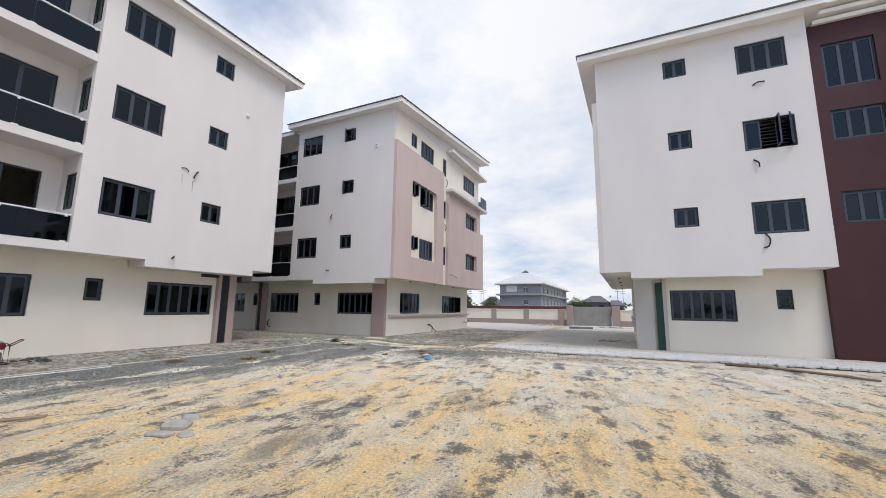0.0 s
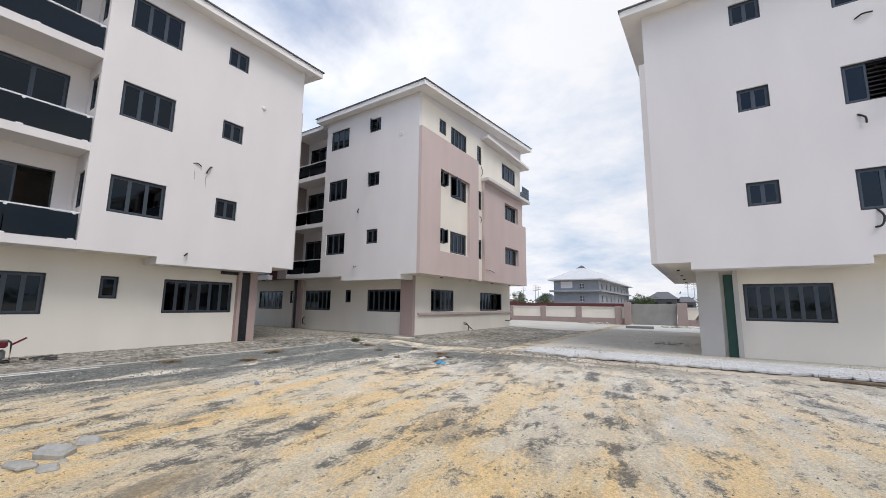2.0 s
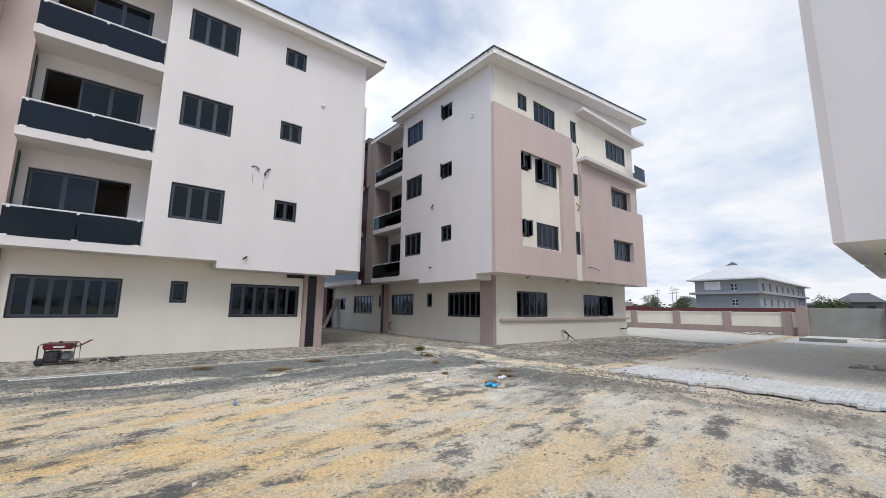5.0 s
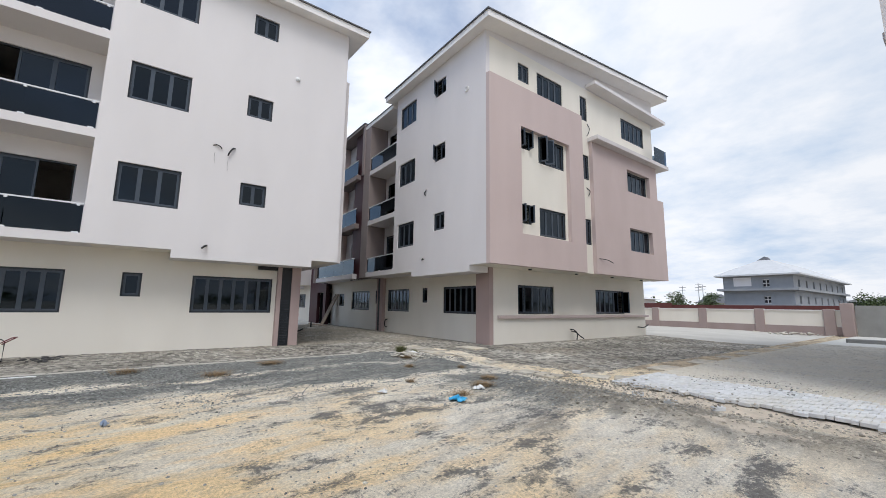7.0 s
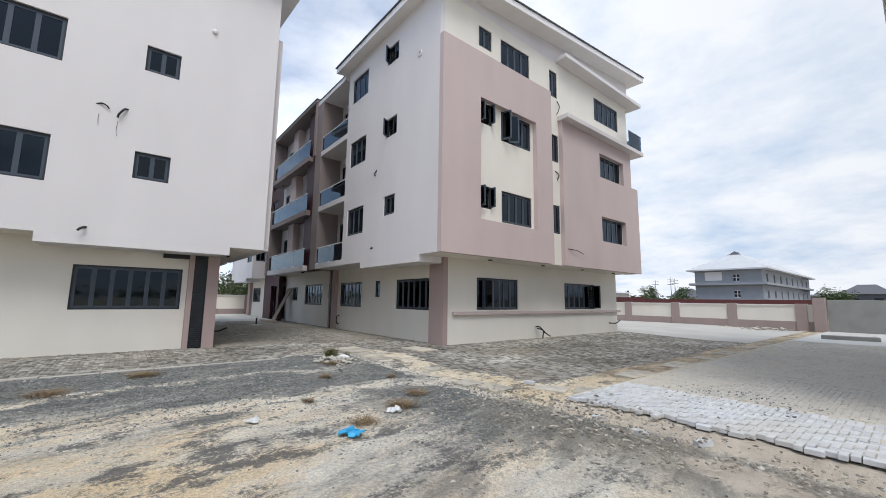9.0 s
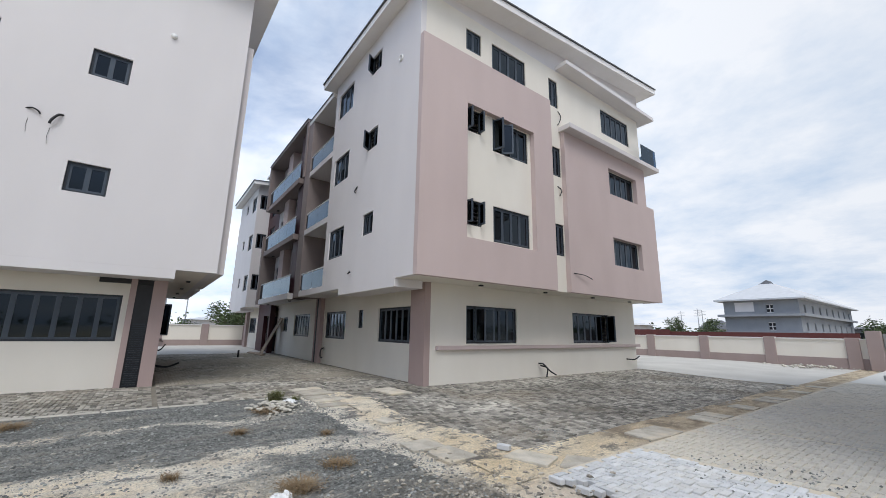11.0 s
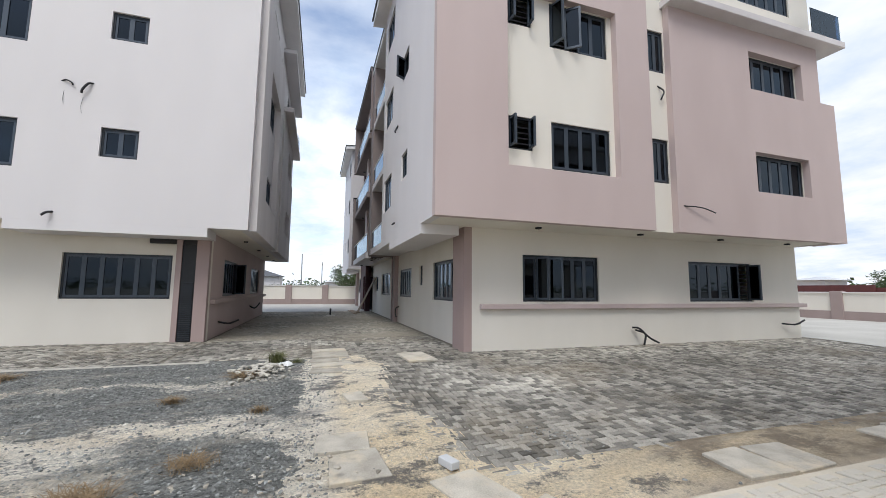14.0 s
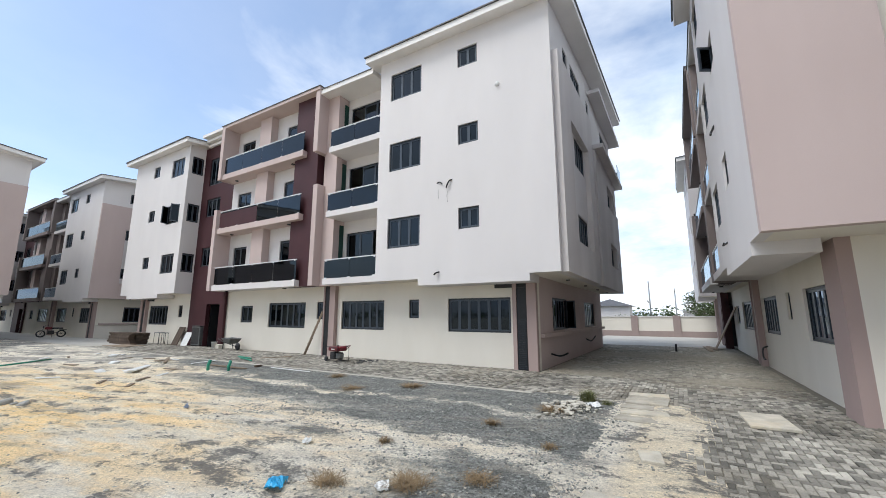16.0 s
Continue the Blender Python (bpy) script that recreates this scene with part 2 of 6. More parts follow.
def yard_material():
    """Pale sand with ochre patches and black grit streaks, going over into grey gravel beside the paving."""
    t = SOIL.node_tree
    for n in list(t.nodes):
        if n.type not in ("BSDF_PRINCIPLED", "OUTPUT_MATERIAL"):
            t.nodes.remove(n)
    b = t.nodes["Principled BSDF"]
    co = t.nodes.new("ShaderNodeTexCoord")

    def noise_at(scale, detail, stretch=(1, 1, 1), turn=0.0, rough=0.55, shift=0.0):
        mp = t.nodes.new("ShaderNodeMapping")
        mp.vector_type = "TEXTURE"
        mp.inputs["Scale"].default_value = (1 / stretch[0], 1 / stretch[1], 1 / stretch[2])
        mp.inputs["Rotation"].default_value = (0, 0, radians(turn + 98))
        mp.inputs["Location"].default_value = (shift, shift * 0.7, 0)
        n = t.nodes.new("ShaderNodeTexNoise")
        n.inputs["Scale"].default_value, n.inputs["Detail"].default_value, n.inputs["Roughness"].default_value = scale, detail, rough
        link(t, co.outputs["Object"], mp.inputs[0])
        link(t, mp.outputs[0], n.inputs["Vector"])
        return n.outputs[0]

    def ramp(value, lo, hi, a=(0, 0, 0), c=(1, 1, 1)):
        r = t.nodes.new("ShaderNodeValToRGB")
        r.color_ramp.elements[0].position, r.color_ramp.elements[0].color = lo, (*a, 1)
        r.color_ramp.elements[1].position, r.color_ramp.elements[1].color = hi, (*c, 1)
        link(t, value, r.inputs[0])
        return r.outputs[0]

    def mix(f, a, c):
        m = t.nodes.new("ShaderNodeMixRGB")
        link(t, f, m.inputs[0])
        for s, v in ((m.inputs[1], a), (m.inputs[2], c)):
            if isinstance(v, tuple):
                s.default_value = (*v, 1)
            else:
                link(t, v, s)
        return m.outputs[0]

    def calc(op, a, c):
        m = t.nodes.new("ShaderNodeMath")
        m.operation = op
        for s, v in ((m.inputs[0], a), (m.inputs[1], c)):
            if isinstance(v, (int, float)):
                s.default_value = v
            else:
                link(t, v, s)
        return m.outputs[0]

    def fade(value, lo, hi, a=0.0, c=1.0):
        r = t.nodes.new("ShaderNodeMapRange")
        r.inputs["From Min"].default_value, r.inputs["From Max"].default_value = lo, hi
        r.inputs["To Min"].default_value, r.inputs["To Max"].default_value = a, c
        link(t, value, r.inputs["Value"])
        return r.outputs[0]

    def total(*pairs):
        out = calc("MULTIPLY", pairs[0][0], pairs[0][1])
        for value, weight in pairs[1:]:
            out = calc("ADD", out, calc("MULTIPLY", value, weight))
        return out

    sep = t.nodes.new("ShaderNodeSeparateXYZ")
    link(t, co.outputs["Object"], sep.inputs[0])
    X, Y = sep.outputs["X"], sep.outputs["Y"]
    fine = noise_at(22, 8, rough=0.75)
    grit = noise_at(95, 3, rough=0.7)
    crumb = noise_at(7, 7, (0.9, 1.35, 1), 0, 0.74, 5.0)
    # pale sand, greyer towards the paving, with ochre fill dumped in the middle of the yard
    pale = ramp(noise_at(1.3, 9, (0.7, 1.7, 1), 4, 0.68), 0.33, 0.68, (0.68, 0.565, 0.39), (0.91, 0.80, 0.60))
    grey_sand = ramp(noise_at(1.7, 9, (0.7, 1.6, 1), -4, 0.7, 4.4), 0.33, 0.68, (0.62, 0.57, 0.48), (0.90, 0.845, 0.72))
    greyer = total((fade(Y, 5.0, 13.5), 1.0), (fade(X, 1.5, 7.0), 0.5), (fade(X, -9.5, -7.5, 1.0, 0.0), 0.5), (fade(Y, 15.0, 15.5), -1.1), (fade(Y, -7.0, -1.0, 1.0, 0.0), 0.5), (noise_at(0.5, 6, (0.6, 1.6, 1), 8, 0.6, 19.0), 1.4))
    pale = mix(fade(greyer, 0.75, 1.5), pale, grey_sand)
    ochre = fade(total((noise_at(0.62, 8, (0.62, 1.7, 1), 3, 0.68, 3.1), 1.0), (fine, 0.06)), 0.475, 0.60)
    sand = mix(calc("MULTIPLY", ochre, calc("MULTIPLY", fade(Y, 6.0, 14.0, 0.85, 0.14), calc("MULTIPLY", fade(X, -9.5, -7.0, 0.25, 1.0), fade(Y, -7.0, -1.0, 0.2, 1.0)))), pale, (0.94, 0.67, 0.32))
    # black grit trodden into the sand, drawn out along the wheel tracks
    streak = noise_at(0.62, 9, (0.5, 1.8, 1), 2, 0.70, 7.7)
    blot = noise_at(1.7, 7, (0.85, 1.3, 1), -6, 0.68, 1.3)
    film = fade(total((noise_at(0.55, 7, (0.6, 1.6, 1), 6, 0.62, 13.0), 1.0), (fine, 0.25), (fade(Y, -7.0, 0.0, 1.0, 0.0), 0.10)), 0.68, 0.785)
    sand = mix(calc("MULTIPLY", film, 0.66), sand, (0.165, 0.167, 0.17))
    dark = fade(total((streak, 0.42), (blot, 0.52), (fine, 0.28), (grit, 0.08)), 0.668, 0.722)
    sand = mix(calc("MULTIPLY", dark, 0.86), sand, (0.125, 0.125, 0.125))
    clod = fade(total((crumb, 0.85), (blot, 0.35)), 0.67, 0.73)
    sand = mix(calc("MULTIPLY", clod, 0.44), sand, (0.185, 0.17, 0.145))
    sand = mix(calc("MULTIPLY", fade(grit, 0.55, 0.65), 0.30), sand, (0.12, 0.11, 0.10))
    grained = t.nodes.new("ShaderNodeVectorMath")
    grained.operation = "SCALE"
    link(t, sand, grained.inputs[0])
    link(t, fade(noise_at(28, 7, rough=0.85, shift=2.2), 0.3, 0.7, 0.54, 1.46), grained.inputs["Scale"])
    sand = grained.outputs[0]
    # crushed grey gravel
    gravel = ramp(total((grit, 0.5), (fine, 0.5)), 0.40, 0.62, (0.048, 0.05, 0.047), (0.33, 0.337, 0.313))
    stones = t.nodes.new("ShaderNodeTexVoronoi")
    stones.inputs["Scale"].default_value = 24
    link(t, co.outputs["Object"], stones.inputs["Vector"])
    bits = ramp(stones.outputs["Color"], 0.12, 0.9, (0.038, 0.04, 0.037), (0.425, 0.435, 0.405))
    gravel = mix(ramp(stones.outputs["Distance"], 0.42, 0.50, (0.62, 0.62, 0.62), (0.25, 0.25, 0.25)), gravel, bits)
    gravel = mix(calc("MULTIPLY", fade(total((noise_at(0.8, 8, (0.55, 1.7, 1), 4, 0.7, 17.0), 1.0), (fine, 0.2)), 0.62, 0.78), 0.48), gravel, (0.54, 0.50, 0.415))
    gravel = mix(calc("MULTIPLY", fade(noise_at(1.6, 8, (0.6, 1.6, 1), -5, 0.7, 23.0), 0.50, 0.62), 0.42), gravel, (0.085, 0.085, 0.083))
    # the gravel lies along the paving on two sides of the sand, its edge drawn out in tongues, with a sandy wheel track through it
    edge = calc("MAXIMUM", calc("SUBTRACT", calc("ADD", calc("MULTIPLY", Y, 0.2), -10.3), X), calc("SUBTRACT", Y, 12.4))
    edge = calc("SUBTRACT", edge, calc("MULTIPLY", calc("MAXIMUM", calc("MINIMUM", calc("SUBTRACT", 4.0, Y), 8.0), 0.0), 0.12))
    edge = calc("SUBTRACT", edge, calc("MULTIPLY", calc("MAXIMUM", calc("ADD", X, 6.0), 0.0), 1.0))
    waver = noise_at(0.40, 7, (0.5, 2.2, 1), 2, 0.62, 11.0)
    edge = calc("ADD", edge, calc("MULTIPLY", calc("SUBTRACT", waver, 0.5), 8.0))
    edge = calc("ADD", edge, calc("ADD", calc("MULTIPLY", calc("SUBTRACT", fine, 0.5), 3.4), calc("MULTIPLY", calc("SUBTRACT", crumb, 0.5), 2.6)))
    wander = calc("MULTIPLY", calc("SUBTRACT", noise_at(0.5, 5, rough=0.6, shift=31.0), 0.5), 2.0)
    for place, wide in ((8.5, 0.16), (10.6, 0.07)):
        off = calc("ABSOLUTE", calc("ADD", calc("ADD", X, place), wander), 0.0)
        rut = fade(calc("ADD", off, calc("MULTIPLY", calc("SUBTRACT", fine, 0.5), 0.6)), wide, wide + 0.26, 3.2, 0.0)
        edge = calc("SUBTRACT", edge, rut)
    edge = calc("SUBTRACT", edge, fade(calc("ADD", Y, calc("MULTIPLY", calc("SUBTRACT", blot, 0.5), 1.3)), 14.85, 15.35, 0.0, 60.0))
    full = mix(fade(edge, -0.7, 0.9), sand, gravel)
    full = mix(calc("MULTIPLY", fade(Y, 17.6, 19.0), fade(blot, 0.38, 0.6, 0.35, 0.85)), full, ramp(fine, 0.3, 0.7, (0.20, 0.155, 0.105), (0.40, 0.325, 0.235)))
    drift = calc("ADD", Y, calc("MULTIPLY", calc("SUBTRACT", waver, 0.5), 2.4))
    band = calc("MULTIPLY", calc("MULTIPLY", fade(drift, 13.5, 14.5), fade(Y, 15.05, 15.25, 1.0, 0.0)), calc("MULTIPLY", fade(X, -6.6, -5.8), fade(X, -1.5, 1.0, 1.0, 0.25)))
    band = calc("MULTIPLY", band, fade(total((crumb, 1.0), (blot, 0.5)), 0.56, 0.76, 0.35, 0.95))
    full = mix(band, full, ramp(fine, 0.35, 0.65, (0.16, 0.142, 0.115), (0.45, 0.41, 0.34)))
    bed = calc("MULTIPLY", fade(Y, 15.22, 15.36), fade(X, -5.9, -5.4))
    spot = total((calc("ABSOLUTE", calc("ADD", X, 2.7), 0.0), 1.0), (calc("ABSOLUTE", calc("SUBTRACT", Y, 14.62), 0.0), 2.2), (crumb, 0.9), (noise_at(1.6, 4, shift=41.0), 1.2))
    bed = calc("MAXIMUM", bed, fade(spot, 1.75, 1.98, 1.0, 0.0))
    full = mix(calc("MULTIPLY", bed, fade(fine, 0.35, 0.6, 1.0, 0.8)), full, ramp(noise_at(3.0, 6, rough=0.6, shift=37.0), 0.35, 0.65, (0.60, 0.52, 0.42), (0.76, 0.67, 0.55)))
    link(t, full, b.inputs["Base Color"])
    b.inputs["Roughness"].default_value = 0.95
    b.inputs["Specular IOR Level"].default_value = 0.2
    bp = t.nodes.new("ShaderNodeBump")
    bp.inputs["Strength"].default_value, bp.inputs["Distance"].default_value = 0.9, 0.045
    link(t, total((fine, 1.0), (crumb, 1.7), (grit, 0.4), (streak, 0.6)), bp.inputs["Height"])
    link(t, bp.outputs[0], b.inputs["Normal"])


yard_material()


# ---- mesh helpers ----
def mesh_from(name, verts, faces, mats, smooth=False):
    me = bpy.data.meshes.new(name)
    me.from_pydata(verts, [], faces)
    for m in (mats if isinstance(mats, (list, tuple)) else [mats]):
        me.materials.append(m)
    if smooth:
        for p in me.polygons:
            p.use_smooth = True
    me.update()
    return me


BOX_FACES = [(0, 3, 2, 1), (4, 5, 6, 7), (0, 1, 5, 4), (1, 2, 6, 5), (2, 3, 7, 6), (3, 0, 4, 7)]


def box_data(boxes):
    """Vertices and faces of plain boxes (x0, x1, y0, y1, z0, z1)."""
    v, f = [], []
    for x0, x1, y0, y1, z0, z1 in boxes:
        k = len(v)
        v += [(x0, y0, z0), (x1, y0, z0), (x1, y1, z0), (x0, y1, z0), (x0, y0, z1), (x1, y0, z1), (x1, y1, z1), (x0, y1, z1)]
        f += [tuple(k + i for i in q) for q in BOX_FACES]
    return v, f


def boxes_mesh(name, boxes, mat, bevel=0.0):
    v, f = box_data(boxes)
    me = mesh_from(name, v, f, mat)
    if bevel:
        bm = bmesh.new()
        bm.from_mesh(me)
        bmesh.ops.bevel(bm, geom=bm.edges[:], offset=bevel, segments=1, affect="EDGES")
        bm.to_mesh(me)
        bm.free()
    return me


def wall_mesh(name, u0, u1, z0, z1, openings, th, mat):
    """A wall in the plane y = 0, th thick towards +y, with openings (u0, u1, z0, z1) right through it."""
    us = sorted({u0, u1, *[min(max(o[i], u0), u1) for o in openings for i in (0, 1)]})
    zs = sorted({z0, z1, *[min(max(o[i], z0), z1) for o in openings for i in (2, 3)]})
    nu, nz = len(us) - 1, len(zs) - 1

    def solid(i, j):
        if not (0 <= i < nu and 0 <= j < nz):
            return False
        cu, cz = (us[i] + us[i + 1]) / 2, (zs[j] + zs[j + 1]) / 2
        return not any(o[0] < cu < o[1] and o[2] < cz < o[3] for o in openings)

    v, f, index = [], [], {}

    def vert(i, j, k):
        if (i, j, k) not in index:
            index[i, j, k] = len(v)
            v.append((us[i], th if k else 0.0, zs[j]))
        return index[i, j, k]

    for i in range(nu):
        for j in range(nz):
            if solid(i, j):
                f.append((vert(i, j, 0), vert(i + 1, j, 0), vert(i + 1, j + 1, 0), vert(i, j + 1, 0)))
                f.append((vert(i, j, 1), vert(i, j + 1, 1), vert(i + 1, j + 1, 1), vert(i + 1, j, 1)))
                if not solid(i - 1, j):
                    f.append((vert(i, j, 0), vert(i, j + 1, 0), vert(i, j + 1, 1), vert(i, j, 1)))
                if not solid(i + 1, j):
                    f.append((vert(i + 1, j, 0), vert(i + 1, j, 1), vert(i + 1, j + 1, 1), vert(i + 1, j + 1, 0)))
                if not solid(i, j - 1):
                    f.append((vert(i, j, 0), vert(i, j, 1), vert(i + 1, j, 1), vert(i + 1, j, 0)))
                if not solid(i, j + 1):
                    f.append((vert(i, j + 1, 0), vert(i + 1, j + 1, 0), vert(i + 1, j + 1, 1), vert(i, j + 1, 1)))
    return mesh_from(name, v, f, mat)


def child(name, me, parent, m=None, label=""):
    ob = new(name, me)
    ob.parent = parent
    if m is not None:
        ob.matrix_basis = m
    if label:
        ob["label"] = label
    return ob


def thing(name, label, category, at=None, group="", kind=""):
    ob = new(name)
    ob.empty_display_size = 0.3
    if at is not None:
        ob.matrix_basis = at
    return tagged(ob, label, category, group, kind)


CACHE = {}


def cached(key, make):
    if key not in CACHE:
        CACHE[key] = make()
    return CACHE[key]


def smooth_step(a, b, x):
    k = min(1.0, max(0.0, (x - a) / (b - a)))
    return k * k * (3 - 2 * k)


def rise(x):
    """The ground rises gently towards the western buildings."""
    return 0.12 * smooth_step(-8.0, -13.0, x)


# ---- the apartment blocks ----
# Local frame of a block: its front looks to -y, its right end is at x = 0, it stretches to x = -LONG; y is the depth.
LONG, WING, DEEP = 31.3, 7.66, 14.0
STOREY = 3.25
FLOORS = (3.28, 6.53, 9.78)
ROOF_SLOPE = 0.10


class Face:
    """A vertical plane of a block: front (u = x), right end (u = depth) or left end (u = -depth)."""

    def __init__(self, side, at):
        self.side, self.at = side, at
        self.m = {"front": pose(0, at, 0), "right": pose(at, 0, 0, 0, 0, 90), "left": pose(at, 0, 0, 0, 0, -90)}[side]

    def span(self, a, b):
        return (-b, -a) if self.side == "left" else (a, b)


def add_wall(block, face, u0, u1, z0, z1, openings, th, mat, name="wall", label=""):
    a, b = face.span(u0, u1)
    ops = [(*face.span(o[0], o[1]), o[2], o[3]) for o in openings]
    key = ("wall", round(a, 3), round(b, 3), z0, z1, str(ops), th, mat.name)
    return child(name, cached(key, lambda: wall_mesh(name, a, b, z0, z1, ops, th, mat)), block, face.m, label)


def add_window(block, face, u0, u1, z0, z1, n, back=0.06, bars=False, opened=(), glazed=True, skip=(), bar_at=0.10):
    """A casement window: outer frame and mullions as one mesh, with a pane in each light."""
    a, b = face.span(u0, u1)
    w, h, t = b - a, z1 - z0, 0.05

    def make_frame():
        bx = [(0, w, 0, 0.09, 0, t), (0, w, 0, 0.09, h - t, h), (0, t, 0, 0.09, t, h - t), (w - t, w, 0, 0.09, t, h - t)]
        return boxes_mesh("window_frame", bx, FRAME)

    win = child("window", cached(("frame", round(w, 3), round(h, 3)), make_frame), block, face.m @ pose(a, back, z0))
    step = (w - 2 * t) / n
    s = 0.055

    def make_sash():
        bx = [(0, step, 0, 0.05, 0, s), (0, step, 0, 0.05, h - 2 * t - s, h - 2 * t), (0, s, 0, 0.05, s, h - 2 * t - s), (step - s, step, 0, 0.05, s, h - 2 * t - s)]
        return boxes_mesh("sash", bx, STILE)

    def make_pane():
        return boxes_mesh("pane", [(s, step - s, 0.02, 0.028, s, h - 2 * t - s)], PANE)

    for i in range(n):
        if i in skip:
            continue
        if i in opened:
            turn = opened[i]
            hinge = pose(t + (i if turn > 0 else i + 1) * step, 0.0, t, 0, 0, -turn)
            m = hinge if turn > 0 else hinge @ pose(-step, 0, 0)
        else:
            m = pose(t + i * step, 0.02, t)
        child("sash", cached(("sash", round(step, 3), round(h, 3)), make_sash), win, m)
        if glazed:
            ob = child("pane", cached(("pane", round(step, 3), round(h, 3)), make_pane), win, m)
            ob.visible_shadow = False
    if bars:
        k = max(3, int(h / 0.13))
        bar = cached(("bar", round(w, 3), bar_at), lambda: boxes_mesh("burglar_bar", [(t, w - t, bar_at, bar_at + 0.015, -0.018, 0.018)], BLACK))
        for i in range(k):
            child("burglar_bar", bar, win, pose(0, 0, (i + 0.5) * h / k))
    return win


def add_boxes(block, name, boxes, mat, label="", bevel=0.0):
    key = (name, str(boxes), mat.name)
    return child(name, cached(key, lambda: boxes_mesh(name, boxes, mat, bevel)), block, None, label)


def add_rail(block, x0, x1, y, z, n, tall=1.0, reflected=0):
    """A balcony rail: dark glass panels, white top rail and clips."""
    rail = add_boxes(block, "balcony_rail", [(x0, x1, y - 0.02, y + 0.03, z + tall - 0.03, z + tall + 0.01)], STEEL, "white steel handrail over dark glass")
    w = (x1 - x0) / n
    for i in range(n):
        def make():
            return boxes_mesh("glass_panel", [(0.012, w - 0.012, 0, 0.012, 0.02, tall - 0.05)], RAILGLASS)
        child("glass_panel", cached(("railglass", round(w, 3), tall), make), rail, pose(x0 + i * w, y, z))
    # maroon sheet before the first panels, standing in for a reflection in the glass
    if reflected:
        child("board", boxes_mesh("board", [(x0 + 0.02, x0 + reflected * w, y - 0.012, y - 0.003, z + 0.02, z + tall - 0.12)], RED), rail, None, "flat maroon sheet painted as a reflection in the glass")
    clip = cached("clip", lambda: boxes_mesh("clip", [(-0.07, 0.07, -0.03, 0.04, -0.02, 0.045)], STEEL))
    stub = cached("stub", lambda: boxes_mesh("clip", [(-0.035, 0.035, -0.025, 0.035, -0.05, 0.0)], STEEL))
    for i in range(n + 1):
        cx = min(max(x0 + i * w, x0 + 0.12), x1 - 0.12)
        child("clip", clip, rail, pose(cx, y, z))
        child("clip", stub, rail, pose(cx, y, z + tall - 0.03))
    return rail


LINTEL = (5.80, 9.05, 12.25)


def add_wing_front(block, mirror, style):
    """The white projecting wing, its windows and the recessed ground floor. mirror: the wing at the left end."""
    def X(a):
        return -LONG + a if mirror else -a

    sh = style.get("shift", 0.0)
    wide = style.get("wing", WING)

    def spanx(a0, a1):
        return tuple(sorted((X(a0), X(a1))))

    front = Face("front", 0.0)
    opens = []
    for k, top in enumerate(LINTEL):
        opens.append((*spanx(5.50 + sh, 7.08 + sh), top - 1.23, top))
        opens.append((*spanx(2.96 + sh, 3.80 + sh), top - 0.79, top))
    lo, hi = spanx(0.20, wide)
    add_wall(block, front, lo, hi, 3.28, 12.75, opens, 0.2, WHITE, label="white painted upper wall")
    opened = style.get("opened_l" if mirror else "opened_r", {})
    for k, top in enumerate(LINTEL):
        add_window(block, front, *spanx(5.50 + sh, 7.08 + sh), top - 1.23, top, 3, opened=opened.get(("main", k), {}), bars=("main", k) in opened)
        add_window(block, front, *spanx(2.96 + sh, 3.80 + sh), top - 0.79, top, 2, opened=opened.get(("small", k), {}), bars=("small", k) in opened)
    # dropped beam under the overhang
    lo, hi = spanx(1.20, 5.55)
    add_boxes(block, "dropped_beam", [(lo, hi, 0.0, 1.0, 3.03, 3.279)], WHITE)
    lo, hi = spanx(0.40, wide - 0.2)
    add_boxes(block, "overhang_soffit", [(lo, hi, 0.2, 2.2, 3.28, 3.40)], CREAM)
    # return wall towards the middle of the block
    ret = Face("right", X(wide)) if mirror else Face("left", X(wide))
    deep = 1.0 if mirror else 1.2
    rop = [(0.21, 0.93, top - 1.18, top) for top in LINTEL]
    add_wall(block, ret, 0.2, deep, 3.28, 12.75, rop, 0.2, WHITE)
    for o in rop:
        add_window(block, ret, *o, 2)
    # ground floor
    g = style.get("ground_r", 1.0) if not mirror else style.get("ground_l", 1.0)
    ground = Face("front", g)
    g0, g1 = style.get("gwin", (2.28, 4.84))
    gops = [(*spanx(g0, g1), 1.32, 2.57), (*spanx(6.2, 6.7), 1.82, 2.57)]
    lo, hi = spanx(1.3, wide if mirror else wide + 0.02)
    add_wall(block, ground, lo, hi, -0.1, 3.28, gops, 0.2, CREAM, label="cream painted ground floor wall")
    add_window(block, ground, *gops[0], 6)
    add_window(block, ground, *gops[1], 1, bars=mirror, bar_at=-0.03)
    # pilaster and louvred duct at the corner
    c = g0 - 2.40
    lo, hi = spanx(1.75 + c + style.get("duct_in", 0.0), 2.12 + c)
    if style.get("duct", True):
        duct = child("duct", cached(("duct", g, mirror, g0), lambda: boxes_mesh("duct", [(lo, hi, g - 0.16, g, 0.0, 2.89)], style["duct_mat"])), block)
        if style["duct_mat"] is BLACK:
            slat = cached("slat", lambda: boxes_mesh("slat", [(-0.145, 0.145, -0.03, 0.0, 0.0, 0.035)], FRAME))
            for i in range(28):
                child("slat", slat, duct, pose((lo + hi) / 2, g - 0.16, 0.15 + i * 0.06))
        h0, h1 = spanx(1.75 + c, 2.95 + c)
        if style["duct_mat"] is not GREEN:
            # black box in place of the dark recess over the duct, its shade as colour
            add_boxes(block, "duct_head", [(h0, h1, g - 0.13, g, 2.90, 3.029)], style["duct_mat"])
    p0, p1 = spanx(1.3, 1.75 + c)
    q0, q1 = spanx(2.12 + c, 2.26 + c)
    paint = style.get("pilaster", BROWNPINK)
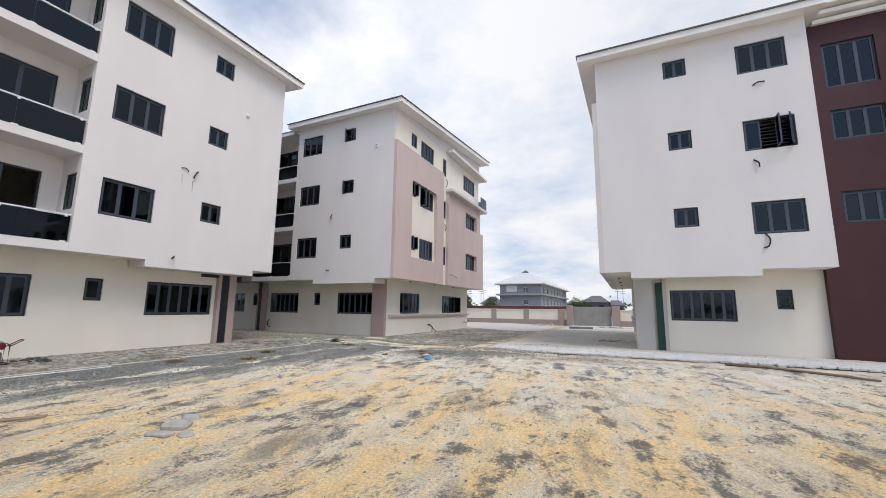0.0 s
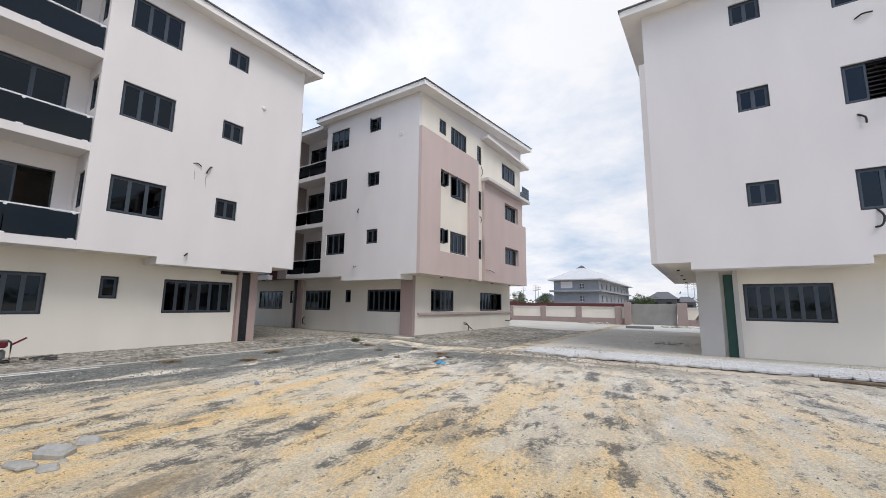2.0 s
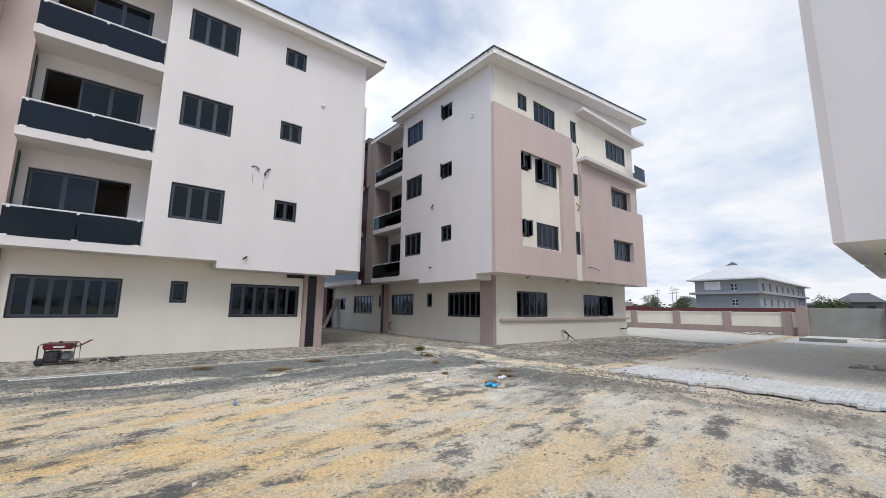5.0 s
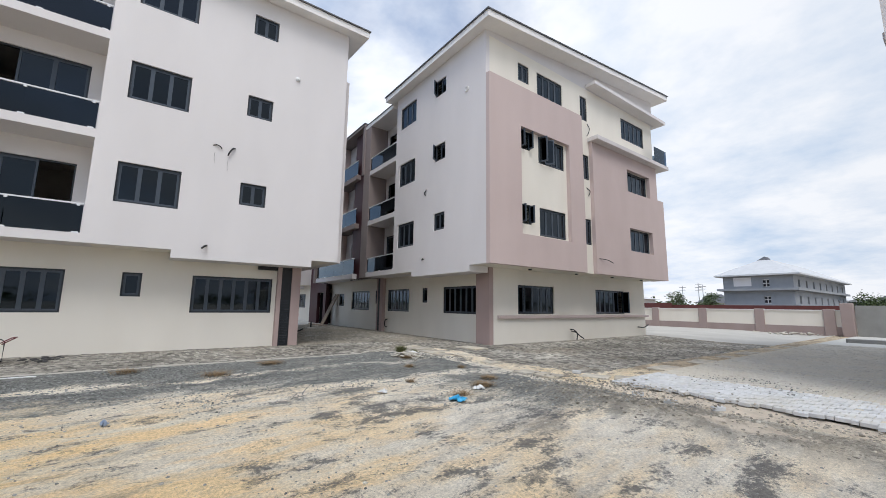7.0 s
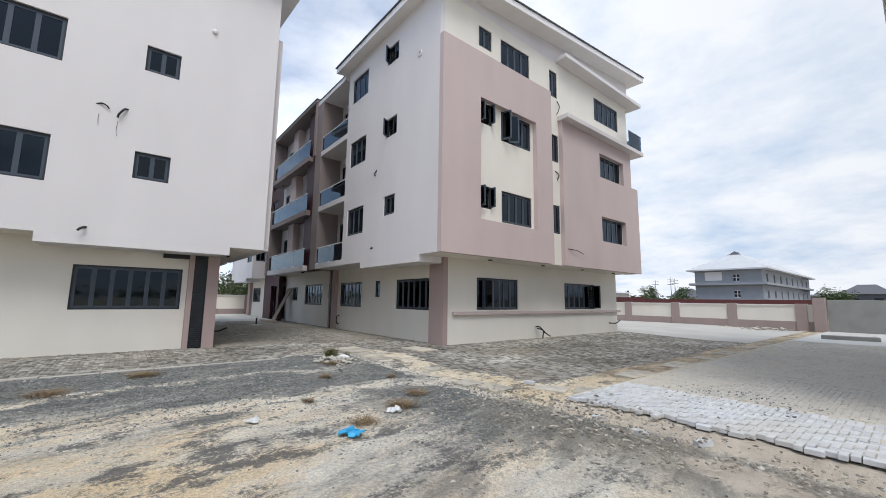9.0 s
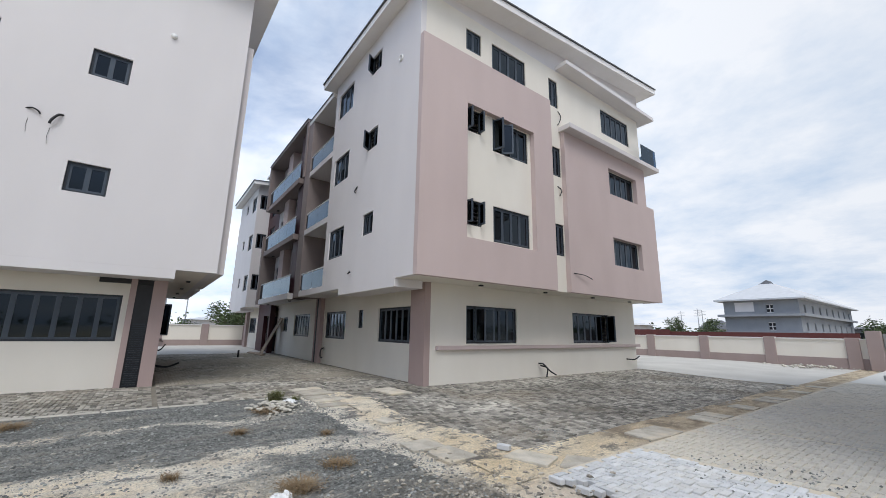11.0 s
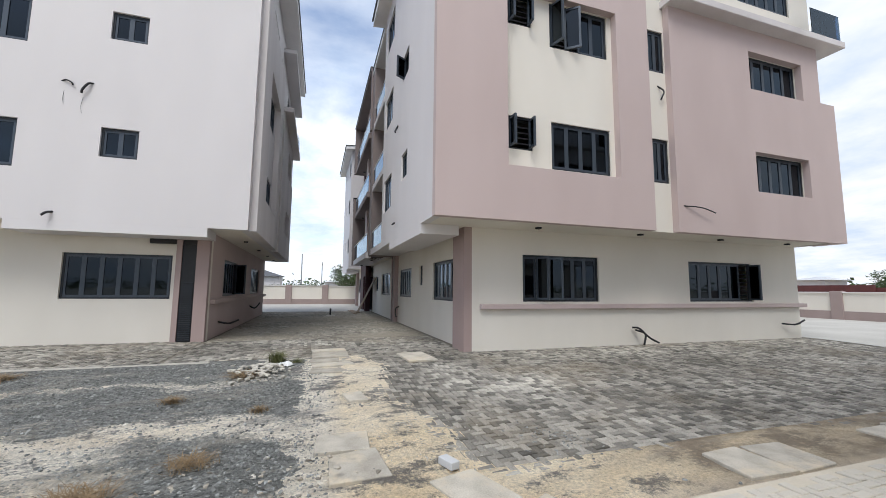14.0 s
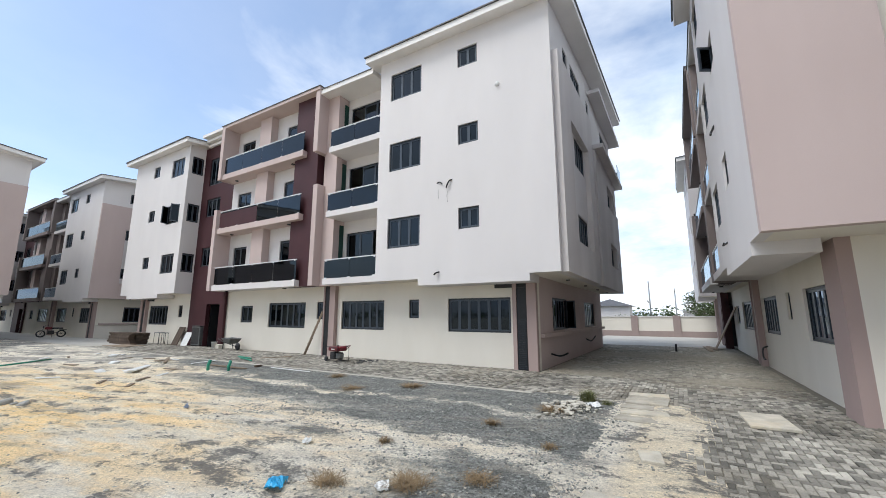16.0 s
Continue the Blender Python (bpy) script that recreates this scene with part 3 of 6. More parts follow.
    if style.get("duct", True):
        add_boxes(block, "pilaster", [(p0, p1, g - 0.2, g, -0.1, 3.28)], paint)
        add_boxes(block, "pilaster", [(q0, q1, g - 0.2, g, -0.1, 3.03)], paint)
    else:
        add_boxes(block, "pilaster", [(min(p0, q0), max(p1, q1), g - 0.22, g, -0.1, 3.28)], paint)


def add_end(block, mirror, style):
    """The end of a block: pink slabs with cut-outs on a white wall, ledges, corner balcony, recessed ground floor."""
    side = "left" if mirror else "right"
    sgn = -1 if mirror else 1
    x_out = -LONG if mirror else 0.0
    wall = Face(side, x_out - sgn * 0.2)
    slab = Face(side, x_out)
    opened = style.get("end_open", {})
    wins = []
    dz, d0 = style.get("end_dz", 0.0), style.get("slab_start", 0.0)
    for k, top in enumerate(LINTEL):
        top += dz * (k < 2)
        wins += [("s", k, 1.88, 2.58, top - 0.84, top, 2), ("m", k, 3.11, 4.92, top - 1.24, top, 4), ("n", k, 6.35, 6.93, top - 1.26, top, 2), ("r", k, 10.15, 12.60, top - 1.24, top, 5)]
    add_wall(block, wall, 0.2, 13.6, 3.28, 12.75, [w[2:6] for w in wins], 0.2, style.get("end_white", WHITE), label="pale painted end wall")
    for kind, k, a, b, z0, z1, n in wins:
        add_window(block, wall, a, b, z0, z1, n, back=0.04, bars=kind == "s" or (kind, k) in opened, opened=opened.get((kind, k), {}))
    cut = (1.80, 5.07, 4.54 + dz / 2, 9.07 + dz)
    sm = style.get("slab_mat", PINK)
    add_wall(block, slab, d0, 6.15, 3.28, 11.0, [cut], 0.198, sm, "raised_slab", style.get("slab_label", "dusty pink painted raised slab"))
    rw = [w[2:6] for w in wins if w[0] == "r" and w[1] < 2]
    add_wall(block, slab, 6.95, 13.45, 3.28, 9.9, rw, 0.198, sm, "raised_slab")
    add_wall(block, slab, 13.45, 14.15, 3.28, 8.0, [], 0.9, sm, "raised_slab")
    xo, xi = x_out + sgn * 0.38, x_out - sgn * 0.6
    lo, hi = min(xo, xi), max(xo, xi)
    add_boxes(block, "ledge", [(lo, hi, 6.85, 14.3, 9.9, 10.12)], PALE, bevel=0.015)
    add_boxes(block, "canopy", [(lo, hi, 6.85, 14.3, 12.80, 13.0)], WHITE, bevel=0.015)
    # glass rail of the corner balcony on the ledge
    g0, g1 = sorted((x_out + sgn * 0.30, x_out + sgn * 0.315))
    add_boxes(block, "corner_rail", [(g0, g1, 12.75, 14.2, 10.14, 11.05)], CORNERGLASS)
    e0, e1 = sorted((x_out + sgn * 0.30, x_out - sgn * 1.2))
    add_boxes(block, "corner_rail_return", [(e0, e1, 14.2, 14.215, 10.14, 11.05)], CORNERGLASS)
    # soffit, ground floor, plinth ledge
    x_in = x_out - sgn * 1.3
    s0, s1 = sorted((x_in - sgn * 0.3, x_out - sgn * 0.4))
    add_boxes(block, "end_soffit", [(s0, s1, 2.2, 13.9, 3.28, 3.40)], CREAM)
    g = style.get("ground_l", 1.0) if mirror else style.get("ground_r", 1.0)
    gw = Face(side, x_in)
    gops = [(2.87, 5.33, 1.36, 2.62), (8.75, 11.55, 1.36, 2.62)]
    add_wall(block, gw, g + 0.2, 13.7, -0.1, 3.28, gops, 0.2, style.get("end_ground", CREAM), label="painted ground floor end wall")
    for o in gops:
        add_window(block, gw, *o, 6, opened=style.get("gend_open", {}) if o is gops[0] else style.get("gend_far", {}), bars=True)
    l0, l1 = sorted((x_in, x_in + sgn * 0.13))
    add_boxes(block, "sill_ledge", [(l0, l1, g + 0.21, 14.0, 1.17, 1.30)], PINK, bevel=0.01)
    # round recessed downlights in the soffit
    spot = cached("spot", lambda: boxes_mesh("downlight", [(-0.06, 0.06, -0.06, 0.06, -0.045, 0)], BLACK))
    for d in (3.0, 6.3, 9.4, 12.4):
        child("downlight", spot, block, pose(x_out - sgn * 0.7, d, 3.28))


def prism_mesh(name, x0, x1, poly, mat):
    """A prism along x over a polygon in (y, z)."""
    n = len(poly)
    v = [(x0, y, z) for y, z in poly] + [(x1, y, z) for y, z in poly]
    f = [tuple(range(n))[::-1], tuple(range(n, 2 * n))] + [(i, (i + 1) % n, n + (i + 1) % n, n + i) for i in range(n)]
    me = mesh_from(name, v, f, mat)
    bm = bmesh.new()
    bm.from_mesh(me)
    bmesh.ops.recalc_face_normals(bm, faces=bm.faces[:])
    bm.to_mesh(me)
    bm.free()
    return me


def add_prism(block, name, x0, x1, poly, mat, label=""):
    key = (name, round(x0, 3), round(x1, 3), str(poly), mat.name)
    return child(name, cached(key, lambda: prism_mesh(name, x0, x1, poly, mat)), block, None, label)


def add_roofs(block, wide):
    s = ROOF_SLOPE
    back = 14.5
    for x0, x1 in ((-wide - 0.5, 0.5), (-LONG - 0.5, -LONG + wide + 0.5)):
        z = 12.90
        roof = add_prism(block, "roof", x0, x1, [(-0.5, z), (back, z + s * 15.0), (back, z + s * 15.0 + 0.26), (-0.5, z + 0.26)], FASCIA, "white fascia and soffit board")
        add_prism(roof, "roof_sheet", x0 - 0.05, x1 + 0.05, [(-0.56, z + 0.262), (back + 0.05, z + 0.262 + s * 15.1), (back + 0.05, z + 0.31 + s * 15.1), (-0.56, z + 0.31)], SHEET, "dark grey roofing sheet")
    for x0, x1 in ((-wide, -wide + 0.2), (-0.4, -0.2), (-LONG + 0.2, -LONG + 0.4), (-LONG + wide - 0.2, -LONG + wide)):
        add_prism(block, "gable", x0, x1, [(0.2, 12.75), (13.8, 12.75), (13.8, 12.93 + s * 14.3), (0.2, 12.93 + s * 0.7)], WHITE)
    for x0, x1 in ((-wide, -0.2), (-LONG + 0.2, -LONG + wide)):
        add_prism(block, "eave_wall", x0, x1, [(0.0, 12.75), (0.2, 12.75), (0.2, 12.95 + s * 0.7), (0.0, 12.95 + s * 0.5)], WHITE)


def add_middle(block, style):
    """Small balconies, pink pier with maroon panel, large balconies and the maroon stair tower."""
    back = Face("front", 1.2)
    tone, panel = style.get("pier_mat", PINK), style.get("panel_mat", RED)
    a_sm, a_pier, a_red, a_big, a_stair = style.get("wing", WING), 10.76, 11.6, 12.6, 19.8
    # back wall of the balconies
    ops = [(-10.55, -8.12, FLOORS[k] + 0.3, top) for k, top in enumerate(LINTEL)]      # sliding doors of the small balconies
    add_wall(block, back, -a_pier - 0.1, -a_sm, 3.28, 13.0, ops, 0.2, WHITE, label="white wall behind the balconies")
    for o in ops:
        add_window(block, back, *o, 3, skip=(0,) if o[2] > 4 else (2,))
    back = Face("front", 0.85)
    ops = [(-19.2, -17.95, top - 1.25, top) for top in LINTEL]
    ops += [(-15.0, -13.6, FLOORS[k] + 0.3, top) for k, top in enumerate(LINTEL)]
    add_wall(block, back, -a_stair, -a_red - 0.3, 3.28, 13.0, ops, 0.2, WHITE, label="white wall behind the balconies")
    for o in ops:
        add_window(block, back, *o, 2)
    for k, z in enumerate(FLOORS):
        zs = (3.28, 6.38, 9.52)[k]
        add_boxes(block, "balcony_slab", [(-a_pier, -a_sm, 0.03, 1.2, zs, zs + 0.26)], WHITE)
        add_rail(block, -a_pier + 0.02, -a_sm - 0.02, 0.09, zs + 0.26, 2, 0.86)
        if style.get("netting"):
            add_boxes(block, "green_netting", [(-a_pier + 0.001, -a_pier + 0.02, 0.92, 1.18, zs + 0.27, zs + 2.9)], GREEN, "dark green netting on the balcony side")
        add_boxes(block, "balcony_slab", [(-a_stair, -a_big, 0.0, 0.85, z, z + 0.30)], tone if k else style.get("low_slab", WHITE))
        add_rail(block, -a_stair + 0.3, -a_big, 0.06, z + 0.30, 4, reflected=style.get("red_reflections", 0) if k == 1 else 0)
        add_boxes(block, "balcony_pier", [(-16.9, -15.9, 0.42, 0.85, z + 0.3, z + 3.25)], PINK)
        for cx in (-18.93, -13.93):
            child("downlight", cached("downlight", lambda: boxes_mesh("downlight", [(-0.07, 0.07, -0.07, 0.07, -0.05, 0)], BLACK)), block, pose(cx, 0.5, z))
    add_boxes(block, "pier", [(-a_red, -a_pier, style.get("pier_front", 0.55), 1.2, 3.28, 13.0)], tone)
    add_boxes(block, "fin", [(-a_red - 0.2, -a_red + 0.1, 0.1, 0.9, 3.28, 8.15)], tone, bevel=0.01)
    add_boxes(block, "fin", [(-a_red - 0.2, -a_red + 0.1, -0.05, 0.9, 9.78, 13.0)], tone, bevel=0.01)
    add_boxes(block, "wall_panel", [(-13.5, -a_red - 0.2, 0.28, 0.84, 3.28, 13.0)], panel)
    add_boxes(block, "balcony_cheek", [(-a_stair - 0.1, -a_stair + 0.2, -0.1, 0.84, 3.28, 7.95)], tone)
    add_boxes(block, "balcony_cheek", [(-a_stair - 0.1, -a_stair + 0.2, -0.1, 0.84, 9.78, 13.0)], tone)
    add_boxes(block, "flat_roof", [(-a_stair - 0.1, -a_red + 0.1, -0.1, 12.0, 13.0, 13.16)], tone)
    add_boxes(block, "flat_roof", [(-a_red + 0.1, -a_sm - 0.5, 0.0, 12.0, 12.75, 12.98)], FASCIA)
    add_boxes(block, "roof_sheet", [(-a_stair - 0.14, -a_red + 0.14, -0.14, 12.0, 13.163, 13.20)], SHEET)
    add_boxes(block, "roof_sheet", [(-a_red + 0.14, -a_sm - 0.56, -0.04, 12.0, 12.982, 13.01)], SHEET)
    # ground floor below
    g = style.get("ground_r", 1.0)
    ground = Face("front", g)
    gops = [(-10.5, -8.0, 1.32, 2.57), (-12.15, -11.7, 1.75, 2.57), (-15.8, -12.95, 1.32, 2.57), (-18.25, -17.2, 1.55, 2.45)]
    add_wall(block, ground, -a_stair + 0.0, -a_sm - 0.02, -0.1, 3.28, gops, 0.2, CREAM, label="cream painted ground floor wall")
    for o, n in zip(gops, (6, 1, 6, 2)):
        add_window(block, ground, *o, n)
    add_boxes(block, "duct", [(-11.42, -11.1, g - 0.16, g, 0.0, 3.28)], BLACK)
    for p in ((-11.1, -10.75), (-11.5, -11.42)):
        add_boxes(block, "pilaster", [(*p, g - 0.2, g, -0.1, 3.28)], BROWNPINK)
    add_boxes(block, "overhang_soffit", [(-a_stair, -a_red - 0.3, 1.05, 2.2, 3.28, 3.4), (-a_red - 0.3, -a_sm, 1.4, 2.2, 3.28, 3.4)], CREAM)
    # stair tower
    tower = Face("front", 1.0)
    x0, x1 = -LONG + a_sm, -a_stair
    tops = [(x0 + 0.72, x0 + 2.25, 4.95, 6.15), (x0 + 0.72, x0 + 2.25, 8.15, 9.35), (x0 + 0.72, x0 + 2.25, 10.25, 12.1), (x0 + 1.9, x0 + 3.3, -0.1, 2.6)]
    add_wall(block, tower, x0, x1, -0.1, 12.95, tops, 0.25, RED, label="dark maroon stair tower wall")
    for o in tops[:3]:
        add_window(block, tower, *o, 3)
    add_boxes(block, "entrance_door", [(tops[3][0] + 0.03, tops[3][0] + 0.08, 1.26, 2.5, 0.0, 2.58)], BLACK, "dark metal entrance door standing open")
    add_boxes(block, "cornice", [(x0 + 0.52, x1 - 0.32, 0.85, 12.0, 12.95, 13.12), (x0 + 0.52, x1 - 0.32, 0.65, 12.0, 13.2, 13.36), (x0 + 0.52, x1 - 0.32, 0.4, 12.0, 13.44, 13.62), (x0 + 0.52, x1 - 0.32, 1.1, 12.0, 13.12, 13.44)], FASCIA)
    side = Face("left", -a_stair + 0.0)
    add_wall(block, side, 0.86, 1.0, -0.1, 12.95, [], 0.2, RED)


def apartment_block(at, style, label):
    block = thing("apartment_building", label, "building", at, "apartment buildings of the estate")
    add_wing_front(block, False, style)
    add_wing_front(block, True, style)
    for mirror in style.get("ends", (False, True)):
        add_end(block, mirror, style)
    add_middle(block, style)
    add_roofs(block, style.get("wing", WING))
    # rear wall and room floors
    ends = style.get("ends", (False, True))
    add_wall(block, Face("front", 13.6), -LONG + 1.31, -1.31, -0.1, 3.28, [], 0.2, CREAM)
    add_wall(block, Face("front", 13.6), -LONG + 0.6, -0.6, 3.28, 14.0, [], 0.2, WHITE)
    for mirror in (False, True):
        if mirror not in ends:
            add_wall(block, Face("left" if mirror else "right", -LONG + 0.3 if mirror else -0.3), 1.0, 13.6, -0.1, 12.75, [], 0.2, WHITE)
    for z in FLOORS:
        add_boxes(block, "room_floor", [(-LONG + 0.45, -0.45, 2.5, 13.55, z + 0.02, z + 0.25)], INSIDE)
    add_boxes(block, "partition", [(-LONG + 1.6, -1.6, 5.5, 5.65, 0, 12.7)], INSIDE)
    return block


STYLE_F = {"duct_mat": BLACK, "pier_mat": TAUPE, "panel_mat": TAUPE, "low_slab": TAUPE, "ground_r": 1.05, "ground_l": 1.05, "opened_l": {("main", 1): {0: 70, 2: -70}, ("small", 1): {}}}
# end_ground: pink partly stands for shade on a cream, faintly pink wall
STYLE_A = dict(STYLE_F, red_reflections=2, end_ground=PINK, pier_mat=PINK, panel_mat=RED, low_slab=WHITE, slab_mat=PALE, slab_label="stained off-white raised slab", slab_start=0.2, gend_open={5: -80}, netting=True)
STYLE_B = {"duct_mat": BLACK, "duct": False, "ground_r": 1.4, "ground_l": 1.4, "shift": -0.06, "wing": 7.42, "end_dz": 0.12, "end_white": CREAM,
           "opened_r": {("small", 2): {0: 60}, ("small", 1): {0: 60}},
           "pier_mat": TAUPE, "panel_mat": RED, "pier_front": 0.02,
           "end_open": {("m", 1): {0: 75, 1: 40}, ("s", 0): {0: 86, 1: -86}, ("s", 1): {0: 86, 1: -86}}, "gend_open": {1: 65, 2: 40}, "gend_far": {5: -78}}
STYLE_C = {"duct_mat": GREEN, "pilaster": PILASTERGREY, "ground_l": 1.25, "ground_r": 1.25, "duct_in": 0.11, "shift": -0.07, "gwin": (2.64, 4.92), "slab_mat": PALE,
           "opened_l": {("main", 1): {1: -88, 2: -68}, ("small", 9): {}}}
apartment_block(pose(-15.2, 13.36, 0, 0, 0, 90), STYLE_A, "four-storey white apartment block with maroon stair tower and glass balconies")
apartment_block(pose(-11.12, 17.45, 0), STYLE_B, "four-storey white apartment block with dusty pink end slabs")
apartment_block(pose(-1.03 + LONG, 17.85, 0), STYLE_C, "four-storey white apartment block with green-boarded duct beside the new paving")
apartment_block(pose(-15.2, -23.4, 0, 0, 0, 90), STYLE_F, "four-storey white and pink apartment block further along the yard")
apartment_block(pose(-10.8, -23.0 - LONG, 0, 0, 0, -90), STYLE_F, "white and pink apartment block across the far lane")


# ---- ground ----
def is_paved(x, y):
    return x < -12.6 or (y > 16.25 and x < -6.65) or (y > 16.4 and x > -5.2)


def lumps(x, y):
    """Uneven trodden yard."""
    if abs(x) > 60 or y < -60 or y > 60 or is_paved(x, y):
        return 0.0
    k = smooth_step(-12.3, -11.3, x) * (1.0 - 0.7 * smooth_step(14.6, 15.3, y))
    u, w = x + 0.14 * y, y - 0.14 * x          # w runs along the wheel tracks
    n = noise.noise(Vector((u * 0.55, w * 0.22, 0.3))) * 0.045 + noise.noise(Vector((u * 2.1, w * 0.7, 4.0))) * 0.035
    n += noise.noise(Vector((x * 4.2, y * 2.8, 9.0))) * 0.022 + noise.noise(Vector((x * 9.0, y * 8.0, 2.0))) * 0.012
    heap = 0.10 * math.exp(-(((x + 5.0) / 2.0) ** 2 + ((y - 14.3) / 0.6) ** 2))
    return n * k + heap


def ground_z(x, y):
    return rise(x) + lumps(x, y) - (0.09 if is_paved(x, y) else 0.0)


def steps(lo, hi, fine_lo, fine_hi, d):
    out = [fine_lo + i * d for i in range(int((fine_hi - fine_lo) / d) + 1)]
    for sign, edge, end in ((1, out[-1], hi), (-1, out[0], lo)):
        s, v, more = d, edge, []
        while (end - v) * sign > 0:
            s *= 1.22
            v += sign * s
            more.append(v)
        out = out + more if sign > 0 else more[::-1] + out
    return out


def build_ground():
    xs, ys = steps(-900, 900, -13.0, 6.5, 0.07), steps(-900, 900, -2.0, 16.4, 0.07)
    v = [(x, y, ground_z(x, y)) for y in ys for x in xs]
    n = len(xs)
    f = [(j * n + i, j * n + i + 1, (j + 1) * n + i + 1, (j + 1) * n + i) for j in range(len(ys) - 1) for i in range(n - 1)]
    ob = new("ground", mesh_from("ground", v, f, SOIL, True))
    tagged(ob, "uneven sandy yard with ochre patches, black grit and gravel", "ground", kind="structure")


build_ground()

SANDBED = material("pale_bed_sand", ((0.46, 0.41, 0.32), (0.62, 0.56, 0.45)), 0.95, 2.0, 50, 0.4)
BED = material("paving_bed_sand", ((0.14, 0.125, 0.10), (0.24, 0.22, 0.18)), 0.95, 2.0, 50, 0.3)
FARPAVE = material("pale_dusty_block_paving", ((0.46, 0.455, 0.425), (0.57, 0.565, 0.53)), 0.85, 0.35, 14, 0.3)
# pale from dust, and lightened further for the sunlight past the lane
OLDPAVE = material("old_block_paving", ((0.38, 0.365, 0.33), (0.54, 0.525, 0.485)), 0.85, 0.5, 14, 0.3)


def sheet(name, x0, x1, y0, y1, lift, mat, label):
    """A flat area of the paving that follows the rise of the ground."""
    xs = sorted({x0, x1, *[-13 + 0.25 * i for i in range(21) if x0 < -13 + 0.25 * i < x1]})
    v = [(x, y, rise(x) + lift) for y in (y0, y1) for x in xs]
    n = len(xs)
    f = [(i, i + 1, n + i + 1, n + i) for i in range(n - 1)]
    return tagged(new(name, mesh_from(name, v, f, mat)), label, "pavement", kind="structure")


pave_front = sheet("pavement_front", -12.6, -6.42, 16.05, 31.5, -0.02, BED, "weathered grey herringbone block paving")
pave_lane = sheet("pavement_lane", -31.0, -12.6, 12.0, 18.9, -0.02, BED, "weathered grey herringbone block paving")
pave_strip = sheet("pavement_strip", -16.3, -12.6, -14.0, 12.0, -0.02, BED, "weathered grey herringbone block paving")
pave_new = sheet("pavement_new", -5.58, 7.6, 16.15, 21.0, 0.072, SANDBED, "new pale grey block paving with a jagged edge")
sheet("pavement_north", -44.0, -6.42, 31.5, 44.8, 0.0, OLDPAVE, "dusty grey block paving")
sheet("pavement_northeast", -5.58, 45.0, 34.0, 44.8, 0.06, FARPAVE, "pale dusty block paving")
pave_mid = sheet("pavement_middle", -5.58, 0.6, 21.0, 34.0, 0.079, SANDBED, "pale grey block paving between the blocks")
sheet("pavement_east", 7.6, 45.0, 15.8, 21.0, 0.06, FARPAVE, "pale dusty block paving")
sheet("pavement_west", -44.0, -31.0, 10.0, 31.5, 0.0, OLDPAVE, "dusty grey block paving")
sheet("pavement_south", -16.3, -12.6, -60.0, -14.0, 0.0, OLDPAVE, "dusty grey block paving")

# ---- boundary walls ----
def boundary_wall(x0, y0, x1, y1, posts, height, name):
    """Rendered boundary wall: cream panels over a pink plinth between pink posts."""
    long = math.hypot(x1 - x0, y1 - y0)
    at = pose(x0, y0, 0, 0, 0, math.degrees(math.atan2(y1 - y0, x1 - x0)))
    wall = new(name, boxes_mesh(name, [(0, long, 0, 0.2, 0.62, height - 0.06)], CREAM))
    wall.matrix_basis = at
    tagged(wall, "cream boundary wall with dusty pink posts and plinth", "boundary wall", kind="structure")
    child("plinth", boxes_mesh("plinth", [(0, long, -0.04, 0.24, -0.1, 0.62)], OLDPINK), wall)
    child("coping", boxes_mesh("coping", [(0, long, -0.08, 0.26, height - 0.06, height)], FASCIA), wall)
    post = boxes_mesh("post", [(-0.3, 0.3, -0.1, 0.3, -0.1, height + 0.05)], OLDPINK, 0.02)
    for p in posts:
        child("post", post, wall, pose(p, 0, 0))


boundary_wall(-44.0, 44.8, -5.9, 44.8, [2.65 + 3.85 * i for i in range(10)], 1.75, "boundary_wall_north")
boundary_wall(-0.9, 44.8, 45.0, 44.8, [1.6 + 3.85 * i for i in range(11)], 1.75, "boundary_wall_northeast")
boundary_wall(-44.0, -80.0, -44.0, 44.8, [0.75 + 3.4 * i for i in range(36)], 1.95, "boundary_wall_west")


# ---- small mesh makers ----
def tube(name, pts, r, mat, sides=6, taper=1.0):
    """A round bar through points; its radius tapers to r * taper."""
    pts = [Vector(p) for p in pts]
    v, f = [], []
    for i, p in enumerate(pts):
        d = (pts[min(i + 1, len(pts) - 1)] - pts[max(i - 1, 0)]).normalized()
        a = d.cross(Vector((0.31, 0.17, 0.93)))
        a = a.normalized() if a.length > 0.05 else d.orthogonal().normalized()
        b = d.cross(a)
        rr = r * (1 + (taper - 1) * i / max(1, len(pts) - 1))
        for k in range(sides):
            w = 2 * math.pi * k / sides
            v.append(tuple(p + rr * (math.cos(w) * a + math.sin(w) * b)))
    for i in range(len(pts) - 1):
        for k in range(sides):
            f.append((i * sides + k, i * sides + (k + 1) % sides, (i + 1) * sides + (k + 1) % sides, (i + 1) * sides + k))
    f.append(tuple(range(sides))[::-1])
    f.append(tuple(range((len(pts) - 1) * sides, len(pts) * sides)))
    return mesh_from(name, v, f, mat, True)


def lathe(name, profile, mat, sides=16):
    """A turned shape about z over (radius, z) points."""
    v, f = [], []
    for r, z in profile:
        v += [(r * math.cos(2 * math.pi * k / sides), r * math.sin(2 * math.pi * k / sides), z) for k in range(sides)]
    for i in range(len(profile) - 1):
        f += [(i * sides + k, i * sides + (k + 1) % sides, (i + 1) * sides + (k + 1) % sides, (i + 1) * sides + k) for k in range(sides)]
    f.append(tuple(range(sides))[::-1])
    f.append(tuple(range((len(profile) - 1) * sides, len(profile) * sides)))
    return mesh_from(name, v, f, mat, True)


